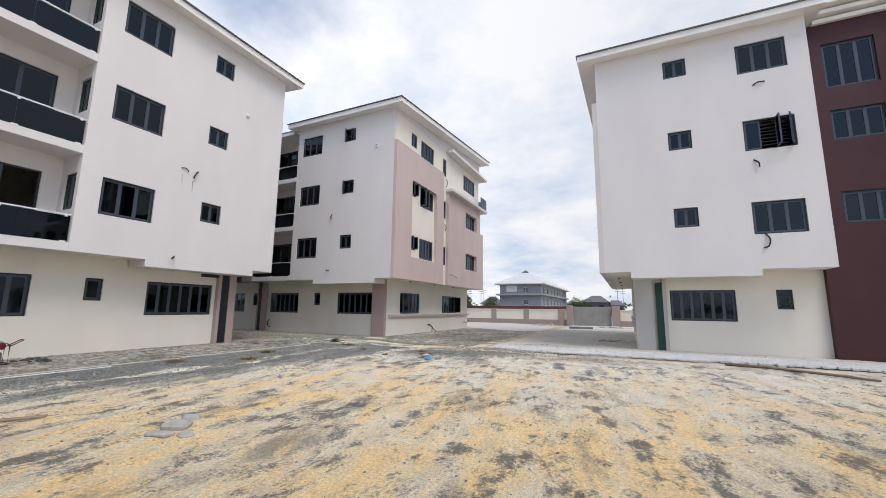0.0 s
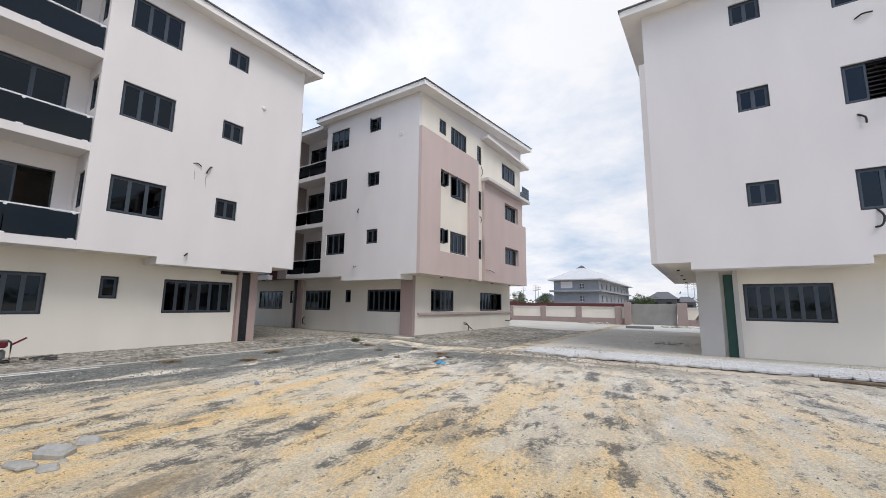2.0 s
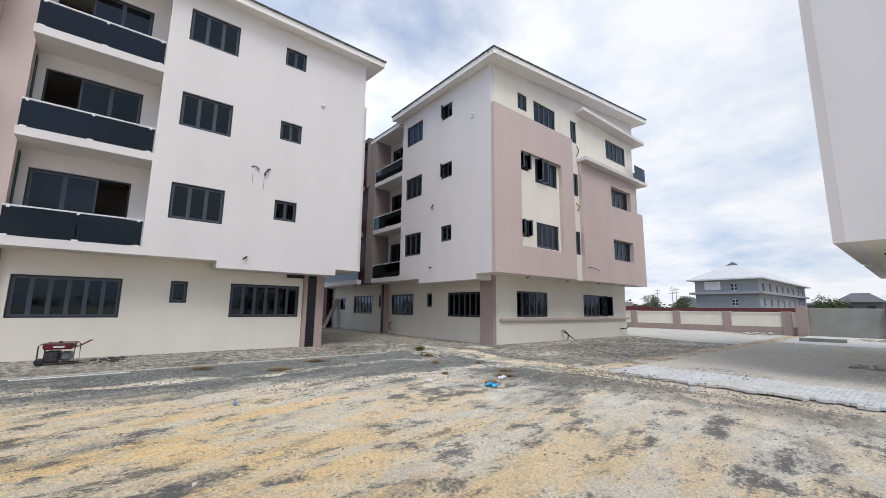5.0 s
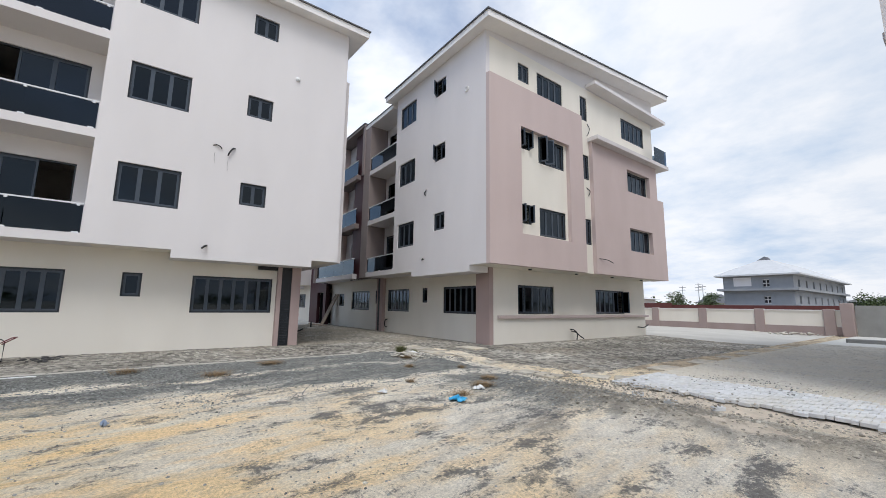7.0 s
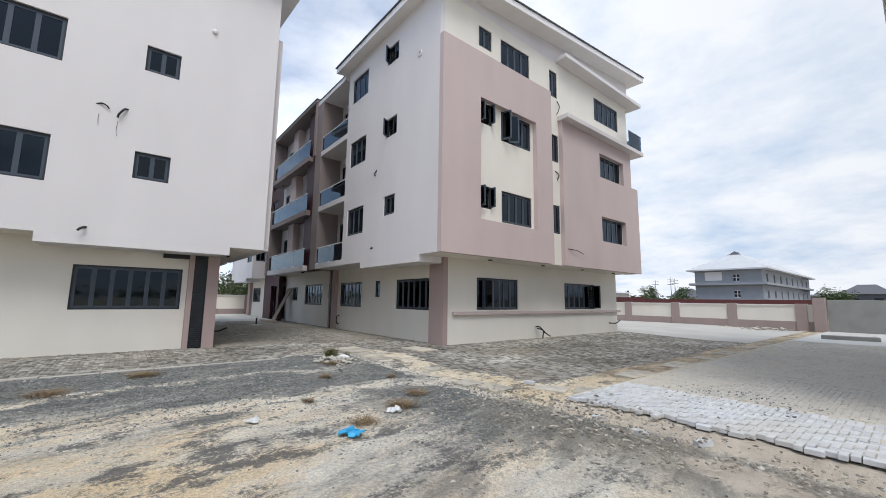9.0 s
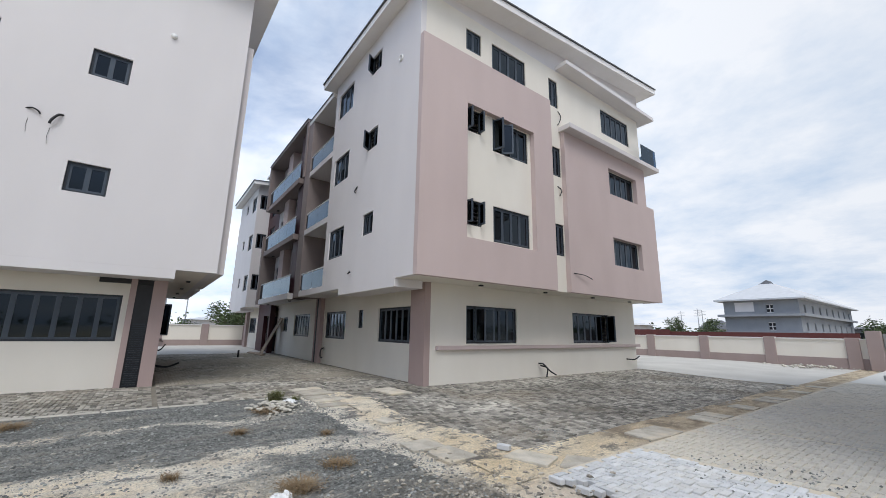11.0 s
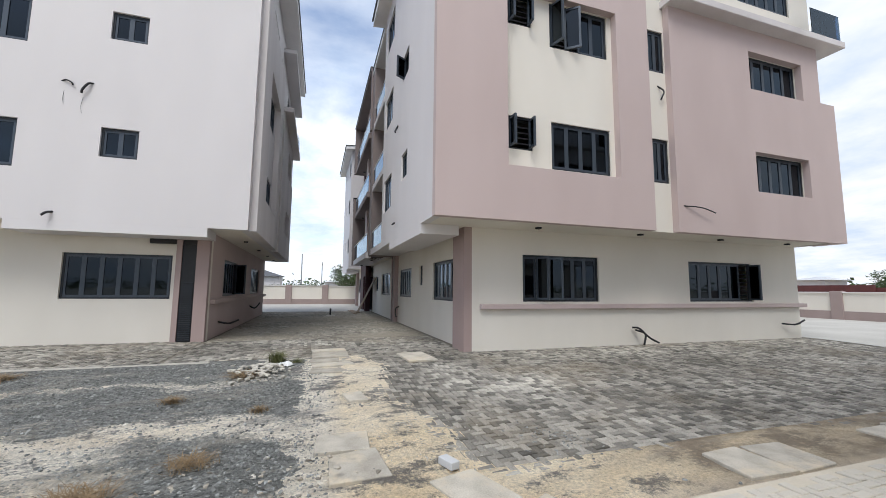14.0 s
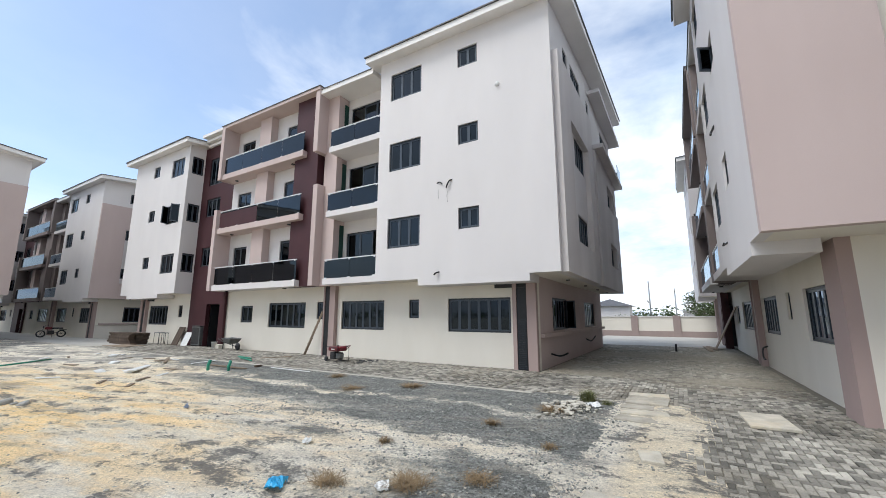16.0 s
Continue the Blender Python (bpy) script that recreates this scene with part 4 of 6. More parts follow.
def stone_mesh(name, mat, r, flat, rng):
    """An uneven broken stone."""
    bm = bmesh.new()
    bmesh.ops.create_icosphere(bm, subdivisions=1, radius=r)
    for p in bm.verts:
        p.co *= rng.uniform(0.7, 1.25)
        p.co.z *= flat
    me = bpy.data.meshes.new(name)
    bm.to_mesh(me)
    bm.free()
    me.materials.append(mat)
    return me


def tag_mesh(name, me, at, label, category, group="", kind=""):
    ob = new(name, me)
    ob.matrix_basis = at
    return tagged(ob, label, category, group, kind)


rng = random.Random(5)
WOOD = material("grey_weathered_timber", ((0.16, 0.12, 0.085), (0.33, 0.26, 0.19)), 0.85, 4, 60, 0.3, streak=(1, 6, 6), vary=0.25)
DARKWOOD = material("dark_wet_timber", ((0.045, 0.033, 0.026), (0.11, 0.08, 0.06)), 0.85, 4, 60, 0.3, vary=0.3)
REDTANK = material("red_enamel", ((0.12, 0.009, 0.018), (0.19, 0.014, 0.025)), 0.35, 4, 60, 0.05)
ENGINE = material("oily_grey_engine", ((0.02, 0.02, 0.022), (0.09, 0.09, 0.09)), 0.5, 12, 80, 0.2, metal=0.4)
GALV = material("galvanised_steel", ((0.12, 0.13, 0.13), (0.26, 0.27, 0.27)), 0.45, 6, 60, 0.1, metal=0.6)
PALEBLUE = material("pale_blue_plastic_film", ((0.20, 0.27, 0.40), (0.42, 0.50, 0.62)), 0.35, 9, 60, 0.2)
BLUEPL = material("blue_plastic_film", ((0.02, 0.25, 0.50), (0.06, 0.42, 0.68)), 0.35, 9, 60, 0.2)
WHITEPL = material("white_plastic", ((0.62, 0.63, 0.62), (0.80, 0.80, 0.79)), 0.5, 9, 60, 0.2)
GREENPIPE = material("green_plastic_pipe", ((0.02, 0.20, 0.13), (0.04, 0.30, 0.20)), 0.4, 6, 60, 0.05)
CABLE = material("black_cable", ((0.012, 0.012, 0.013), (0.025, 0.025, 0.027)), 0.5, 20, 90, 0.0)
GRASS = material("green_grass_blade", ((0.085, 0.095, 0.03), (0.16, 0.165, 0.065)), 0.7, 9, 60, 0.0, vary=0.35)
DRYGRASS = material("dry_grass_blade", ((0.17, 0.115, 0.06), (0.32, 0.23, 0.13)), 0.8, 9, 60, 0.0, vary=0.3)
LEAF = material("tree_leaf", ((0.035, 0.06, 0.02), (0.085, 0.12, 0.04)), 0.6, 3, 30, 0.0, vary=0.45)
BARK = material("tree_bark", ((0.07, 0.055, 0.04), (0.16, 0.13, 0.10)), 0.9, 6, 50, 0.4)
ZINC = material("pale_zinc_roof", ((0.50, 0.51, 0.52), (0.62, 0.63, 0.64)), 0.45, 1.5, 30, 0.1, metal=0.2)
# render of the far buildings, distance haze mixed in as a dark blue-grey tone
RENDER = material("bare_cement_render", ((0.23, 0.245, 0.265), (0.32, 0.335, 0.355)), 0.85, 0.8, 20, 0.2)
RUST = material("rust_red_sheet", ((0.075, 0.022, 0.02), (0.13, 0.036, 0.032)), 0.6, 2, 30, 0.1)

# ---- distance ----
def far_house():
    h = thing("distant_house", "unfinished grey rendered house with a pale hipped metal roof", "house", pose(-21.4, 85, 0))
    x0, x1, y1 = -4.5, 4.6, 38.0
    rows = [(2.75, 3.9), (5.3, 6.5)]
    fo = [(0.9, 1.7, *r) for r in rows]
    front = new("wall", wall_mesh("wall", x0, x1, 0, 7.4, fo, 0.25, RENDER))
    front.parent = h
    so = []
    for r in rows:
        so += [(2.5 + 4.6 * i, 3.6 + 4.6 * i, *r) for i in range(8)]
    child("wall", wall_mesh("wall", 0.25, y1, 0, 7.4, so, 0.25, RENDER), h, pose(x1, 0, 0, 0, 0, 90))
    child("wall", boxes_mesh("wall", [(x0, x0 + 0.25, 0.25, y1, 0, 7.4), (x0, x1, y1, y1 + 0.25, 0, 7.4)], RENDER), h)
    for o in fo:
        w = child("window", boxes_mesh("window", [(o[0], o[1], 0.1, 0.16, o[2], o[2] + 0.08), (o[0], o[1], 0.1, 0.16, o[3] - 0.08, o[3]), ((o[0] + o[1]) / 2 - 0.05, (o[0] + o[1]) / 2 + 0.05, 0.1, 0.16, o[2], o[3]), (o[0], o[1], 0.1, 0.16, (o[2] + o[3]) / 2 - 0.05, (o[2] + o[3]) / 2 + 0.05)], FASCIA), h)
        child("pane", boxes_mesh("pane", [(o[0], o[1], 0.2, 0.22, o[2], o[3])], BLACK), w)
    for o in so:
        child("window", cached(("farwin", o[2]), lambda: boxes_mesh("window", [(0, 1.1, 0.2, 0.22, o[2], o[3])], BLACK)), h, pose(x1, 0, 0, 0, 0, 90) @ pose(o[0], 0, 0))
    child("sign_board", boxes_mesh("sign_board", [(-3.0, -0.6, -0.06, 0.0, 5.5, 6.9)], WHITE), h, None, "blank pale board on the gable wall")
    for z in (2.2, 4.75):
        child("balcony_band", boxes_mesh("balcony_band", [(x0 - 0.7, x1 + 0.7, -0.9, y1, z, z + 0.35)], RENDER), h)
    e = 1.0
    v = [(x0 - e, -e, 7.35), (x1 + e, -e, 7.35), (x1 + e, y1 + e, 7.35), (x0 - e, y1 + e, 7.35), (0, 6, 10.5), (0, y1 - 6, 10.5)]
    v += [(a, b, c - 0.22) for a, b, c in v[:4]]
    f = [(0, 1, 4), (1, 2, 5, 4), (2, 3, 5), (3, 0, 4, 5), (0, 6, 7, 1), (1, 7, 8, 2), (2, 8, 9, 3), (3, 9, 6, 0), (6, 9, 8, 7)]
    roof = child("roof", mesh_from("roof", v, f, ZINC), h, None, "pale grey corrugated metal roof")
    child("roof_vent", mesh_from("roof_vent", [(-1.0, 5.0, 10.0), (1.0, 5.0, 10.0), (0, 5.6, 10.75), (0, 8, 10.75)], [(0, 1, 2), (0, 2, 3), (1, 3, 2)], SHEET), roof)


far_house()


def hip_house(x, y, w, d, wall_h, roof_h, wall_mat, roof_mat, label):
    h = thing("low_house", label, "house", pose(x, y, 0), "low houses beyond the wall")
    child("wall", boxes_mesh("wall", [(-w / 2, w / 2, 0, d, 0, wall_h)], wall_mat), h)
    e = 0.6
    v = [(-w / 2 - e, -e, wall_h), (w / 2 + e, -e, wall_h), (w / 2 + e, d + e, wall_h), (-w / 2 - e, d + e, wall_h), (-w / 5, d / 2, wall_h + roof_h), (w / 5, d / 2, wall_h + roof_h)]
    child("roof", mesh_from("roof", v, [(0, 1, 5, 4), (1, 2, 5), (2, 3, 4, 5), (3, 0, 4), (3, 2, 1, 0)], roof_mat), h)
    child("window", boxes_mesh("window", [(-w / 4 + i * w / 2 - 0.6, -w / 4 + i * w / 2 + 0.6, -0.05, 0.0, wall_h * 0.4, wall_h * 0.8) for i in (0, 1)], BLACK), h)


hip_house(-36.6, 110, 5, 6, 3.2, 2.0, CREAM, SHEET, "small cream house with a dark hipped roof")
hip_house(-8.6, 122, 6.5, 8, 4.0, 2.0, SHEET, SHEET, "dark-roofed house beyond the gate")
hip_house(-3.6, 128, 5, 8, 3.2, 1.6, SHEET, SHEET, "dark-roofed house beyond the gate")
hip_house(-15.0, 126, 6, 8, 3.6, 0.7, RENDER, SHEET, "long low grey building with a flat dark roof")
hip_house(-75.0, 3.4, 5, 6, 3.6, 1.2, WHITE, SHEET, "white house with a dark roof beyond the west wall")
hip_house(-90.0, 17.0, 9, 8, 3.0, 0.8, WHITE, ZINC, "low white building beyond the west wall")
hip_house(-34.0, 71, 3, 4, 3.2, 0.4, WHITE, ZINC, "low white building beyond the north wall")
tag_mesh("sheet_fence", boxes_mesh("sheet_fence", [(-34, -9, 66.0, 66.1, 0, 2.25), (-34, -26, 65.8, 66.0, 0, 2.5)], RUST), pose(0, 0, 0), "rust-red sheet metal fence beyond the wall", "fence")


def pole(x, y, h, arms, lean=0.0, dish=False):
    p = thing("utility_pole", "thin grey utility pole with cross arms", "utility pole", pose(x, y, 0, 0, lean, 0), "poles beyond the wall")
    child("mast", tube("mast", [(0, 0, 0), (0, 0, h)], 0.12, RENDER, 6, 0.6), p)
    for i in range(arms):
        child("cross_arm", boxes_mesh("cross_arm", [(-0.8, 0.8, -0.05, 0.05, h - 0.5 - 0.7 * i, h - 0.4 - 0.7 * i)], SHEET), p)


for x, y, h, a in ((-46.7, 120, 7.8, 2), (-42.9, 120, 8.4, 3), (-42.3, 121, 8.0, 2), (-60, 13.1, 6.4, 0), (-70, 15.9, 6.0, 1), (-3.0, 140, 9, 2), (-1.5, 150, 9.5, 3)):
    pole(x, y, h, a)


def leaf_clumps(rng, centres, count, spread, size):
    v, f = [], []
    for _ in range(count):
        c = Vector(rng.choice(centres))
        d = Vector((rng.gauss(0, 1), rng.gauss(0, 1), rng.gauss(0, 0.8)))
        p = c + d * spread * 0.5
        a = Vector((rng.uniform(-1, 1), rng.uniform(-1, 1), rng.uniform(-0.6, 0.6))).normalized() * size * rng.uniform(0.6, 1.3)
        b = a.cross(Vector((rng.uniform(-1, 1), rng.uniform(-1, 1), rng.uniform(-1, 1)))).normalized() * size * 0.45
        k = len(v)
        v += [tuple(p - a), tuple(p + b), tuple(p + a), tuple(p - b)]
        f.append((k, k + 1, k + 2, k + 3))
    return v, f


def tree_meshes(seed, h, wide):
    r = random.Random(seed)
    bits, centres = [], []
    trunk = [(0, 0, 0), (0.1, 0.05, h * 0.25), (-0.05, 0.1, h * 0.5), (0.1, 0, h * 0.75)]
    meshes = [tube("trunk", trunk, 0.16, BARK, 7, 0.4)]
    for i in range(9):
        w = 2 * math.pi * i / 9 + r.uniform(-0.4, 0.4)
        z0 = h * r.uniform(0.3, 0.7)
        reach = wide * r.uniform(0.5, 1.0)
        end = (math.cos(w) * reach, math.sin(w) * reach, z0 + h * r.uniform(0.08, 0.35))
        mid = (end[0] * 0.5, end[1] * 0.5, (z0 + end[2]) / 2 - 0.1)
        meshes.append(tube("limb", [(0, 0, z0), mid, end], 0.07, BARK, 5, 0.35))
        centres += [end, mid, (end[0] * 0.8, end[1] * 0.8, end[2] + 0.4)]
    centres.append((0, 0, h * 0.95))
    v, f = leaf_clumps(r, centres, 1500, wide * 0.42, 0.17)
    return meshes, mesh_from("crown", v, f, LEAF)


TREES = [tree_meshes(3, 4.2, 1.9), tree_meshes(8, 3.2, 2.3)]
for x, y, k, s in ((-52, 10.6, 1, 0.52), (-56, 12.8, 1, 0.6), (-51, 18.4, 0, 0.9), (-55, 15.5, 1, 0.62), (-53, 20.4, 0, 1.0), (-56, 23, 1, 1.1), (-45, 112, 0, 1.2), (-27.0, 82, 0, 0.9), (-30, 75, 1, 0.7), (-12.5, 118, 1, 1.3), (-52, -6, 1, 1.0), (-38, 78, 1, 0.8), (-41, 80, 1, 0.7)):
    t = thing("tree", "leafy dark green tree beyond the boundary wall", "tree", pose(x, y, 0, 0, 0, rng.uniform(0, 360)), "trees beyond the wall")
    t.scale = (s, s, s)
    for me in TREES[k][0]:
        child(me.name.split(".")[0], me, t)
    child("crown", TREES[k][1], t)


def treeline():
    """Low far woods all round."""
    r = random.Random(21)
    v, f = [], []
    for i in range(900):
        w = r.uniform(0, 2 * math.pi)
        d = r.uniform(260, 420)
        c = (math.cos(w) * d, math.sin(w) * d, r.uniform(0.5, 5.5))
        vv, ff = leaf_clumps(r, [c], 14, 5.0, 1.6)
        k = len(v)
        v += [(a, b, max(0.0, z)) for a, b, z in vv]
        f += [tuple(k + q for q in p) for p in ff]
    tag_mesh("far_woods", mesh_from("far_woods", v, f, LEAF), pose(0, 0, 0), "low dark line of far trees", "woods", kind="stuff")


treeline()

# ---- gate and blocks by the north wall ----
gate = thing("yard_gate", "grey concrete-faced sliding gate between pink posts", "gate", pose(-3.55, 44.75, 0))
child("gate_leaf", boxes_mesh("gate_leaf", [(-1.9, 1.9, 0, 0.12, 0.0, 2.05)], GREYCONC, 0.02), gate, None, "stained grey panel")
child("gate_post", boxes_mesh("gate_post", [(-2.55, -1.95, -0.3, 0.35, 0, 2.2)], OLDPINK, 0.02), gate)
child("gate_post", boxes_mesh("gate_post", [(1.95, 2.75, -0.3, 0.35, 0, 2.15)], OLDPINK, 0.02), gate)
tag_mesh("kerb_block", boxes_mesh("kerb_block", [(-1.0, 1.0, -0.2, 0.2, 0, 0.24)], GREYCONC, 0.02), pose(-3.9, 37.1, 0.012, 0, 0, 8), "long grey concrete kerb block on the paving", "concrete block")


def scatter_heap(name, x, y, n, spread, size, mat, label, flat=0.7, seed=1, lift=0.0):
    """A heap of broken pieces as one thing."""
    r = random.Random(seed)
    v, f = [], []
    base = stone_mesh("bit", mat, 1.0, 1.0, r)
    bv, bf = [tuple(p.co) for p in base.vertices], [tuple(p.vertices) for p in base.polygons]
    for _ in range(n):
        px, py = r.gauss(0, spread), r.gauss(0, spread * 0.6)
        s = size * r.uniform(0.4, 1.3)
        w = r.uniform(0, 6.28)
        sx, sy, sz = s * r.uniform(0.7, 1.5), s * r.uniform(0.6, 1.0), s * flat * r.uniform(0.5, 1.0)
        pz = sz * 0.45 + max(0, 0.10 * (1 - math.hypot(px, py) / (spread * 1.5))) * (n > 40)
        k = len(v)
        for a, b, c in bv:
            a, b = a * sx, b * sy
            v.append((px + a * math.cos(w) - b * math.sin(w), py + a * math.sin(w) + b * math.cos(w), pz + c * sz))
        f += [tuple(k + q for q in p) for p in bf]
    return tag_mesh(name, mesh_from(name, v, f, mat), pose(x, y, ground_z(x, y) + lift), label, "rubble", "rubble heaps", "stuff")


scatter_heap("rubble_heap", -11.4, 14.15, 170, 0.42, 0.05, RUBBLE, "heap of pale broken cement beside the drain", seed=2)
scatter_heap("rubble_heap", -0.6, 23.0, 60, 0.7, 0.14, RUBBLE, "heap of rubble beside the corner of a block", seed=3, lift=0.1)
scatter_heap("rubble_heap", -1.4, 41.0, 60, 0.9, 0.16, RUBBLE, "loose rubble in front of the gate", seed=4, lift=0.1)
scatter_heap("rubble_heap", -8.2, 44.0, 50, 1.4, 0.12, RUBBLE, "loose rubble along the boundary wall", seed=6, lift=0.1)
scatter_heap("rubble_heap", -4.7, 14.55, 900, 1.0, 0.026, SPOIL, "ridge of dark gravelly spoil beside the new paving", seed=9)
scatter_heap("rubble_heap", -1.7, 14.85, 420, 0.8, 0.022, SPOIL, "crumbly brown spoil beside the new paving", seed=16)
scatter_heap("rubble_heap", -3.6, 18.0, 220, 0.8, 0.018, STONE, "dark grit swept over the new paving", seed=10, lift=0.165)
scatter_heap("rubble_heap", -7.6, 16.2, 260, 0.55, 0.010, RUBBLE, "sandy crumbs spilled over the paving edge", seed=12, lift=0.02)
scatter_heap("rubble_heap", -6.9, 17.6, 160, 0.35, 0.014, STONE, "grit spilled over the paving edge", seed=13, lift=0.09)
scatter_heap("rubble_heap", -7.2, 14.8, 220, 0.5, 0.014, STONE, "grit along the drain", seed=14)
scatter_heap("rubble_heap", -10.2, 14.7, 260, 0.9, 0.018, STONE, "grit along the drain", seed=15)
scatter_heap("scrap_heap", -15.1, 5.3, 40, 0.28, 0.06, ENGINE, "small heap of dark scrap on the paving", seed=11, lift=0.09)


def gravel_field(name, n, x0, x1, y0, y1, size, mat, seed, label, keep):
    """Loose stones strewn over the yard."""
    r = random.Random(seed)
    shapes = []
    for _ in range(4):
        me = stone_mesh("bit", mat, 1.0, 0.75, r)
        bm = bmesh.new()
        bm.from_mesh(me)
        shapes.append(([tuple(p.co) for p in bm.verts], [tuple(q.index for q in p.verts) for p in bm.faces]))
        bm.free()
    octa = ([(1, 0, 0), (0, 1, 0), (-1, 0, 0), (0, -1, 0), (0.1, 0.1, 0.75), (0, 0, -0.5)], [(0, 1, 4), (1, 2, 4), (2, 3, 4), (3, 0, 4), (1, 0, 5), (2, 1, 5), (3, 2, 5), (0, 3, 5)])
    v, f = [], []
    made = 0
    while made < n:
        x, y = r.uniform(x0, x1), r.uniform(y0, y1)
        if is_paved(x, y) or r.random() > keep(x, y):
            made += 0.2
            continue
        made += 1
        s = size * (0.4 + 1.2 * r.random() ** 3)
        bv, bf = shapes[r.randrange(4)] if s > size * 1.1 else octa
        w = r.uniform(0, 6.28)
        z = ground_z(x, y)
        sx = r.uniform(0.7, 1.4)
        k = len(v)
        for a, b, c in bv:
            a *= sx
            v.append((x + s * (a * math.cos(w) - b * math.sin(w)), y + s * (a * math.sin(w) + b * math.cos(w)), z + s * (c * 0.8 + 0.15)))
        f += [tuple(k + q for q in p) for p in bf]
    tag_mesh(name, mesh_from(name, v, f, mat), pose(0, 0, 0), label, "gravel", kind="stuff")


gravel_field("gravel", 26000, -12.3, 2.0, 3.0, 15.2, 0.015, STONE, 31, "loose grey gravel strewn on the yard", lambda x, y: smooth_step(-0.9, 0.9, max(-10.3 + 0.2 * y - x, y - 12.4) - 0.12 * max(4.0 - y, 0.0) - 1.0 * max(x + 6.0, 0.0) + 1.3 * noise.noise(Vector((x * 0.5, y * 0.9, 2.0)))))
gravel_field("dark_grit", 9000, -9.0, 6.0, 0.8, 14.0, 0.011, STONE, 32, "dark grit and clods on the sand", lambda x, y: 0.15 + 0.85 * smooth_step(-0.1, 0.4, noise.noise(Vector((x * 0.8, y * 1.1, 6.0)))))
gravel_field("pale_stones", 380, -12.3, 3.0, 3.0, 15.2, 0.024, RUBBLE, 33, "scattered pale stones on the yard", lambda x, y: 1.0)

# ---- drain covers and kerb line ----
SLABMAT = material("sandy_worn_concrete", ((0.30, 0.275, 0.225), (0.56, 0.52, 0.44)), 0.9, 3.5, 70, 0.5, vary=0.18, amount=0.35, dirt=((0.58, 0.50, 0.37), 2.2, 0.50, 0.8))


def slab(x, y, w, d, turn=0.0, z=0.012, tilt=0.0, label="worn pale concrete drain cover slab"):
    me = boxes_mesh("drain_cover", [(-w / 2, w / 2, -d / 2, d / 2, -0.05, 0.0)], SLABMAT, 0.008)
    # worn, knocked-off corners
    push = {(sx, sy): (rng.uniform(-0.05, 0.02) * sx, rng.uniform(-0.05, 0.02) * sy) for sx in (-1, 1) for sy in (-1, 1)}
    for p in me.vertices:
        dx, dy = push[(1 if p.co.x > 0 else -1, 1 if p.co.y > 0 else -1)]
        p.co.x, p.co.y = p.co.x + dx, p.co.y + dy
    tag_mesh("drain_cover", me, pose(x, y, rise(x) + 0.02 + z, tilt, 0, turn), label, "drain cover", "drain cover slabs")


for i, (x, dz) in enumerate(((-11.15, 0.0), (-11.62, 0.012), (-12.08, 0.0), (-12.5, 0.02), (-12.95, 0.0), (-13.4, 0.01))):
    slab(x, 15.45, 0.42, 0.86, rng.uniform(-3, 3), dz)
for x, y, w, d, turn in ((-7.0, 15.5, 0.62, 0.55, 4), (-7.6, 15.42, 0.5, 0.6, -3), (-6.25, 16.35, 0.62, 0.5, 20), (-5.72, 16.75, 0.5, 0.62, 28), (-9.3, 15.7, 0.5, 0.3, 8)):
    slab(x, y, w, d, turn, 0.02)
for i in range(22):
    if i in (0, 1, 4, 5, 8, 11, 12, 16, 20):
        slab(-6.0, 19.1 + 0.62 * i + rng.uniform(-0.04, 0.04), 0.58, 0.55, rng.uniform(-4, 4), rng.uniform(0.0, 0.02))
slab(-12.0, 17.3, 1.15, 0.72, 3, 0.02, label="pale concrete inspection cover set in the paving")
kerb_me = boxes_mesh("kerb_piece", [(-0.07, 0.07, -0.44, 0.44, -0.12, 0.0)], CONCRETE, 0.008)
kerb_line = thing("kerb_line", "low pale concrete edging along the paving", "kerb", pose(0, 0, 0))
for i in range(48):
    if rng.random() > 0.08:
        child("kerb_piece", kerb_me, kerb_line, pose(-12.42 + rng.uniform(-0.015, 0.015), 14.4 - 0.9 * i, rise(-12.42) + rng.uniform(0.005, 0.03), 0, 0, rng.uniform(-1, 1)))


# ---- sand spilled over the corner of the old paving and along the drain ----
def sand_spill(x0, x1, y0, y1, cx, cy, rx, ry, label):
    step = 0.05
    nx, ny = int((x1 - x0) / step), int((y1 - y0) / step)
    v = []
    for j in range(ny + 1):
        for i in range(nx + 1):
            x, y = x0 + i * step, y0 + j * step
            h = 0.030 * (1.0 - ((x - cx) / rx) ** 2 - ((y - cy) / ry) ** 2)
            h += 0.020 * noise.noise(Vector((x * 1.7, y * 1.7, 3.0))) + 0.016 * noise.noise(Vector((x * 6, y * 6, 8.0)))
            v.append((x, y, rise(x) + 0.004 + min(max(h, -0.06), 0.022)))
    n = nx + 1
    f = [(j * n + i, j * n + i + 1, (j + 1) * n + i + 1, (j + 1) * n + i) for j in range(ny) for i in range(nx)]
    tag_mesh("sand_spill", mesh_from("sand_spill", v, f, SOIL, True), pose(0, 0, 0), label, "sand", "", "stuff")


sand_spill(-9.6, -5.65, 15.5, 17.6, -7.3, 15.8, 1.75, 0.75, "pale sand spilled over the corner of the block paving")
sand_spill(-12.4, -9.7, 15.6, 17.0, -11.2, 15.8, 1.3, 0.6, "pale sand spilled over the edge of the block paving")


